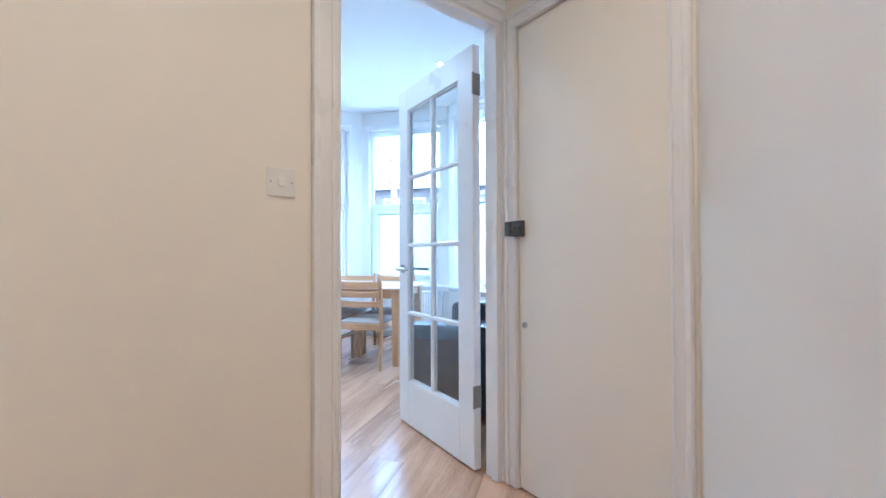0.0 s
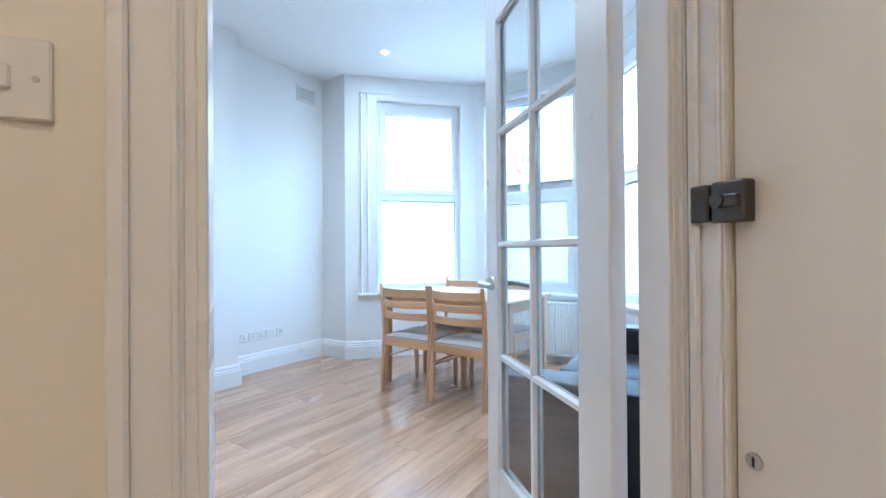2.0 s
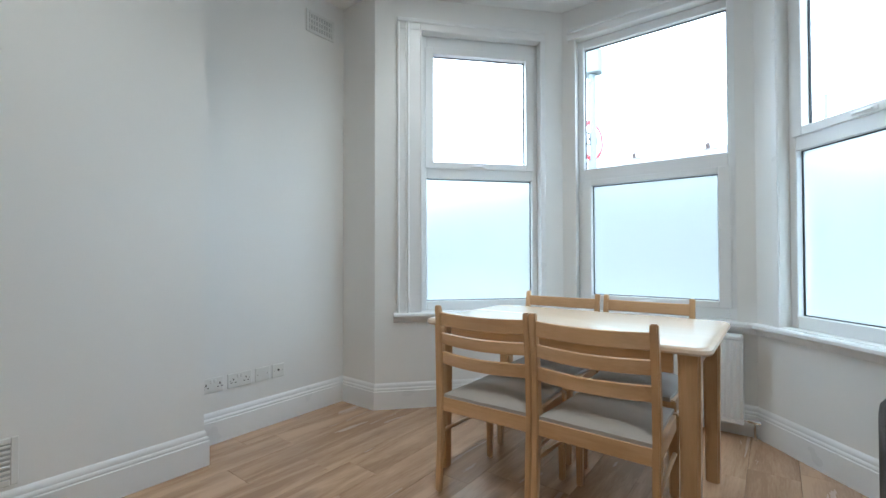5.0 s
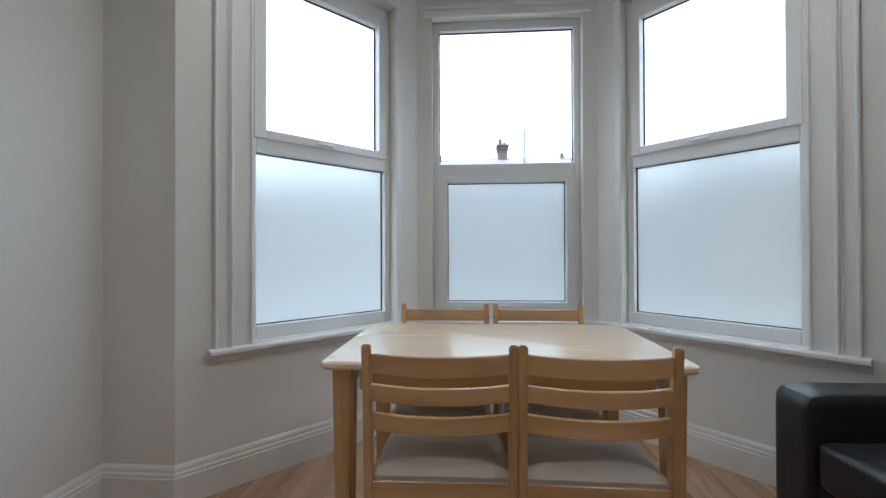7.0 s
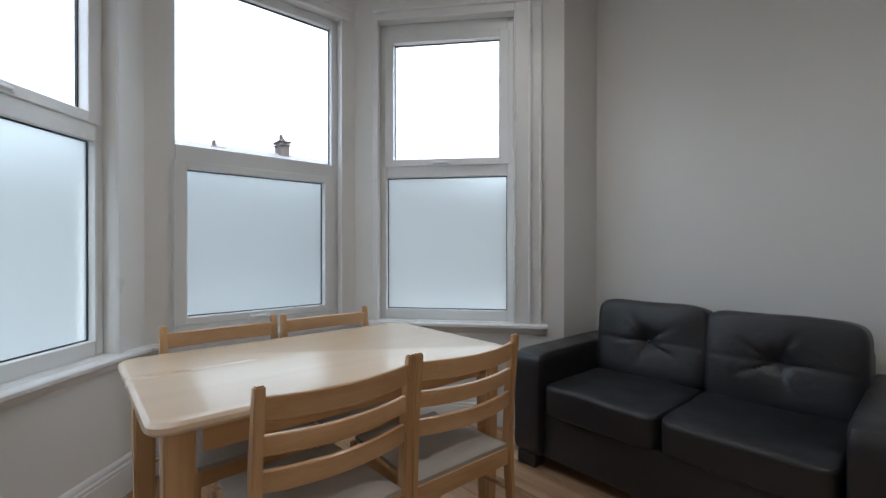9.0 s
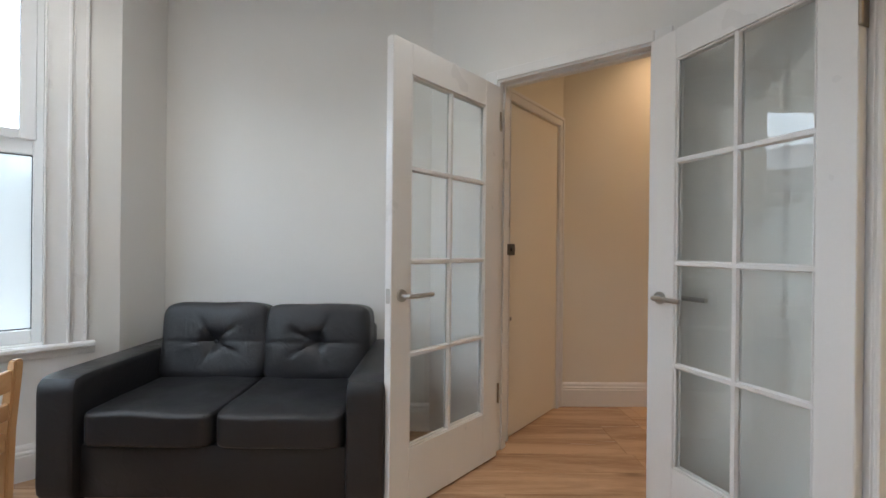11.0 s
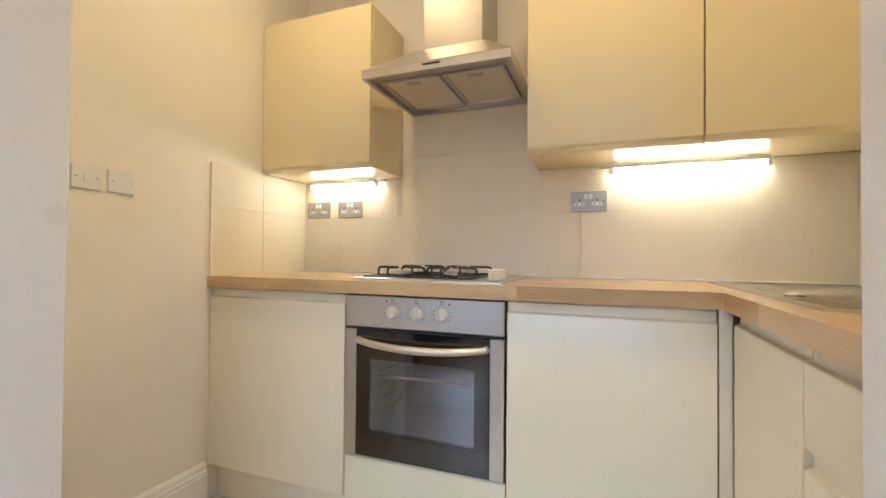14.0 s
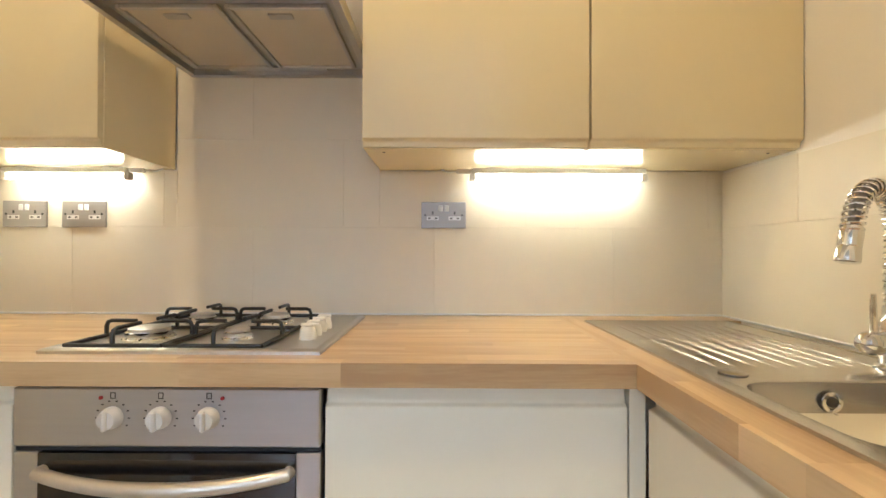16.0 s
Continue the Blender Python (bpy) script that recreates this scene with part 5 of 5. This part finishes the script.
ddir = Vector((0.012, 0.004, -0.05))
for k in range(1, 3):
    path.append(tip + ddir * 0.2 * k)
bm = bmesh.new()
pipe(bm, path, 0.008, 10)
part("hose", bm, HOSE, tap, "grey inner hose")
fine = []
for a, b in zip(path, path[1:]):
    for k in range(12):
        fine.append(a.lerp(b, k / 12))
coil, total, phase = [], 0.0, 0.0
for i in range(len(fine) - 1):
    step = (fine[i + 1] - fine[i]).length
    total += step
    pitch = 0.0046 if total < 0.085 else 0.0105
    phase += 2 * math.pi * step / pitch
    d = (fine[i + 1] - fine[i]).normalized()
    s1 = d.cross(Vector((0, 1, 0.13))).normalized()
    s2 = d.cross(s1)
    coil.append(fine[i] + (s1 * math.cos(phase) + s2 * math.sin(phase)) * 0.0150)
bm = bmesh.new()
pipe(bm, coil, 0.0024, 6)
part("spring", bm, CHROME, tap, "chrome coil spring round the hose")
bm = bmesh.new()
e = path[-1]
q = Matrix.Translation(e) @ ddir.to_track_quat("Z", "Y").to_matrix().to_4x4()
lathe(bm, [(0.014, -0.012), (0.0165, 0.0), (0.0165, 0.022), (0.0155, 0.024), (0.0165, 0.026), (0.0185, 0.045), (0.0175, 0.050), (0.013, 0.051)], 24, q)
part("spray_head", bm, CHROME, tap)


# ---- plates on the walls ----
def plate(m, w, h, kind, material, label, group):
    """A wall plate in its own frame: x along the wall, y out of it."""
    p = thing("wall_socket" if kind == "socket" else "light_switch" if kind == "switch" else "wall_plate", label, "socket" if kind == "socket" else "switch" if kind == "switch" else "plate", m, group=group)
    slab("faceplate", material, p, -w / 2, w / 2, 0, 0.007, -h / 2, h / 2, bevel=0.002)
    if kind == "socket":
        n = 2 if w > 0.1 else 1
        for i in range(n):
            cx = (i - (n - 1) / 2) * 0.072
            dark = DARKP
            slab("pin_hole", dark, p, cx - 0.003, cx + 0.003, 0.0068, 0.0076, 0.002, 0.012, bevel=0)
            for s in (-1, 1):
                slab("pin_hole", dark, p, cx + s * 0.011 - 0.004, cx + s * 0.011 + 0.004, 0.0068, 0.0076, -0.013, -0.008, bevel=0)
            sx = cx * 0.28
            slab("rocker", PLASTIC, p, sx - 0.007, sx + 0.007, 0.006, 0.0115, 0.012, 0.032, bevel=0.002)
            if material is not PLASTIC:
                slab("insert", PLASTIC, p, cx - 0.020, cx + 0.020, 0.0065, 0.0071, -0.017, -0.004, bevel=0)
    elif kind == "switch":
        slab("rocker", PLASTIC, p, -0.010, 0.010, 0.006, 0.011, -0.013, 0.013, bevel=0.002)
    elif kind == "tv":
        bm = bmesh.new()
        rod(bm, (0, 0.006, 0.004), (0, 0.014, 0.004), 0.006, n=12)
        part("aerial_jack", bm, DARKP, p)
    for s in (-1, 1):
        bm = bmesh.new()
        rod(bm, (s * (w / 2 - 0.013), 0.006, 0), (s * (w / 2 - 0.013), 0.0082, 0), 0.0035, n=10)
        part("screw", bm, SATIN if material is PLASTIC else DARKP, p)
    return p


kb = 0.0435
BRUSHED = mat("brushed_socket_steel", (0.40, 0.38, 0.36), 0.42, 0.75, bump=0.03, scale=120, vary=0.04, stretch=(0.05, 1, 1))
for x, lab in ((-1.026, "brushed steel double socket on the tiles under a cabinet"), (-1.223, "brushed steel double socket on the tiles beside another"), (-2.411, "brushed steel double socket on the tiles beside the hood")):
    plate(pose(x, kb, 1.262, 0, 0, 0), 0.147, 0.087, "socket", BRUSHED, lab, "kitchen sockets")
for y, w, k, lab in ((1.235, 0.086, "switch", "white plastic light switch by the kitchen doorway"), (1.118, 0.086, "switch", "white plastic fused switch on the kitchen wall"), (1.012, 0.086, "blank", "white plastic outlet plate on the kitchen wall")):
    plate(pose(KE, y, 1.264, 0, 0, 90), w, 0.075, k, PLASTIC, lab, "kitchen wall plates")
c = diag(-0.043, -0.006)
plate(pose(c[0], c[1], 1.207, 0, 0, math.degrees(math.atan2(U.y, U.x)) + 180), 0.088, 0.088, "switch", PLASTIC, "white plastic light switch beside the hall doorway", "hall switch")
for y0, y1, k, lab in ((3.467, 3.577, "socket", "white double socket low on the alcove wall"), (3.599, 3.737, "socket", "white double socket low on the alcove wall"), (3.757, 3.847, "blank", "white blank plate in the row of sockets"), (3.862, 3.944, "tv", "white aerial plate at the end of the row")):
    plate(pose(-3.47, (y0 + y1) / 2, 0.308, 0, 0, -90), y1 - y0 - 0.004, 0.078, k, PLASTIC, lab, "alcove wall plates")


# grey of the vent backing: shade between the slats put into the colour
VENTB = mat("vent_gap_shade", (0.50, 0.50, 0.50), 0.8)


def vent(m, w, h, slats, upright, label):
    v = thing("air_vent", label, "vent", m, group="wall vents")
    slab("backing", VENTB, v, -w / 2 + 0.01, w / 2 - 0.01, 0.001, 0.003, -h / 2 + 0.01, h / 2 - 0.01, bevel=0)
    bm = bmesh.new()
    b = 0.022
    for a in ((-w / 2, -w / 2 + b, -h / 2, h / 2), (w / 2 - b, w / 2, -h / 2, h / 2), (-w / 2 + b, w / 2 - b, -h / 2, -h / 2 + b), (-w / 2 + b, w / 2 - b, h / 2 - b, h / 2)):
        box(bm, a[0], a[1], 0, 0.010, a[2], a[3], bevel=0.003)
    part("frame", bm, PLASTIC, v)
    for k in range(slats):
        t = (k + 0.5) / slats
        if upright:
            x = -w / 2 + b + t * (w - 2 * b)
            slab("slat", PLASTIC, v, x - 0.004, x + 0.004, 0.003, 0.010, -h / 2 + b, h / 2 - b, bevel=0.001)
        else:
            z = -h / 2 + b + t * (h - 2 * b)
            slab("slat", PLASTIC, v, -w / 2 + b, w / 2 - b, 0.003, 0.010, z - 0.004, z + 0.004, bevel=0.001)
    for k in range(2):
        if upright:
            slab("bar", PLASTIC, v, -w / 2 + b, w / 2 - b, 0.003, 0.0095, -0.004 + (k - 0.5) * 0.035, 0.004 + (k - 0.5) * 0.035, bevel=0.001)
        else:
            slab("bar", PLASTIC, v, (k - 0.5) * 0.07 - 0.004, (k - 0.5) * 0.07 + 0.004, 0.003, 0.0095, -h / 2 + b, h / 2 - b, bevel=0.001)


vent(pose(-3.253, 2.630, 0.268, 0, 0, -90), 0.235, 0.170, 7, False, "white plastic slatted vent low on the chimney breast")
vent(pose(-3.47, 4.203, 2.525, 0, 0, -90), 0.225, 0.145, 9, True, "white plastic slatted vent high in the alcove")

# ---- splashback tiles ----
def wall_tiles(parent_name, m, rows):
    host = bpy.data.objects[parent_name]
    for z0, z1, cuts in rows:
        for a, b in zip(cuts, cuts[1:]):
            bm = bmesh.new()
            box(bm, a + 0.0007, b - 0.0007, 0.001, 0.0080, z0 + 0.0007, z1 - 0.0007, bevel=0.0006)
            ob = part("tile", bm, TILE, None)
            ob.parent = host
            ob.matrix_parent_inverse = host.matrix_world.inverted()
            ob.matrix_basis = m
    bm = bmesh.new()
    for z0, z1, cuts in rows:
        box(bm, cuts[0], cuts[-1], 0.0, 0.0065, z0, z1)
    ob = part("grout", bm, GROUT, None, smooth=False)
    ob.parent = host
    ob.matrix_parent_inverse = host.matrix_world.inverted()
    ob.matrix_basis = m


bpy.context.view_layer.update()
ZR = (WT1 - 0.04, 1.222, 1.512, 1.802)
wall_tiles("wall_kitchen_south", pose(0, KS, 0), [(ZR[0], ZR[1], (KW, -2.97, -2.38, -1.78, -1.18, KE)), (ZR[1], 1.409, (KW, -3.28, -2.68, -2.2)), (ZR[1], 1.409, (-1.527, -1.484, KE)),
                                               (ZR[1], ZR[2], (-2.2, -2.08, -1.527)), (ZR[2], ZR[3], (-2.2, -1.78, -1.527))])
wall_tiles("wall_kitchen_west", pose(KW, 0, 0, 0, 0, -90), [(ZR[0], ZR[1], (-1.428, -1.25, -0.649, -0.045)), (ZR[1], 1.40, (-1.428, -0.953, -0.353, -0.045))])
wall_tiles("wall_kitchen_east", pose(KE, 0, 0, 0, 0, 90), [(WT1 - 0.04, 1.222, (0.045, 0.36, 0.655)), (1.222, 1.409, (0.045, 0.36, 0.655))])

# ---- pieces of the floors ----
PL, PW, GAP = 1.21, 0.192, 0.0005
plank_mesh = {}


def plank(x0, x1, y0, y1):
    key = (round(x1 - x0, 3), round(y1 - y0, 3))
    if key not in plank_mesh:
        bm = bmesh.new()
        a, b = key
        box(bm, GAP, a - GAP, GAP, b - GAP, -0.012, 0.0, bevel=0.0009)
        me = bpy.data.meshes.new("plank")
        bmesh.ops.recalc_face_normals(bm, faces=bm.faces)
        bm.to_mesh(me)
        bm.free()
        me.materials.append(LAMINATE)
        plank_mesh[key] = me
    ob = new("plank", plank_mesh[key])
    ob.location = (x0, y0, 0)
    ob.parent = FLOOR


rng = random.Random(4)


def planks(rx0, rx1, ry0, ry1):
    x = rx0
    while x < rx1 - 0.01:
        y = ry0 - rng.random() * PL
        while y < ry1:
            a, b = max(y, ry0), min(y + PL, ry1)
            if b - a > 0.02:
                plank(x, min(x + PW, rx1), a, b)
            y += PL
        x += PW


planks(-3.5, 0.75, KY0 + 0.06, 5.42)
planks(-0.86, 0.55, -0.8, KY0 + 0.06)
TS = 0.33
tile_mesh = bpy.data.meshes.new("floor_tile")
bm = bmesh.new()
box(bm, 0.0018, TS - 0.0018, 0.0018, TS - 0.0018, -0.012, 0.0005, bevel=0.0015)
bmesh.ops.recalc_face_normals(bm, faces=bm.faces)
bm.to_mesh(tile_mesh)
bm.free()
tile_mesh.materials.append(FTILE)
for i in range(8):
    for j in range(5):
        x, y = -3.50 + i * TS, KY0 + 0.06 - (j + 1) * TS
        if x + TS < -0.855 and y > -0.3:
            ob = new("floor_tile", tile_mesh)
            ob.location, ob.parent = (x, y, 0), FLOOR
slab("grout_bed", GROUT, FLOOR, -3.40, KE + 0.03, 0.0, KY0 + 0.06, -0.0115, -0.002, bevel=0)
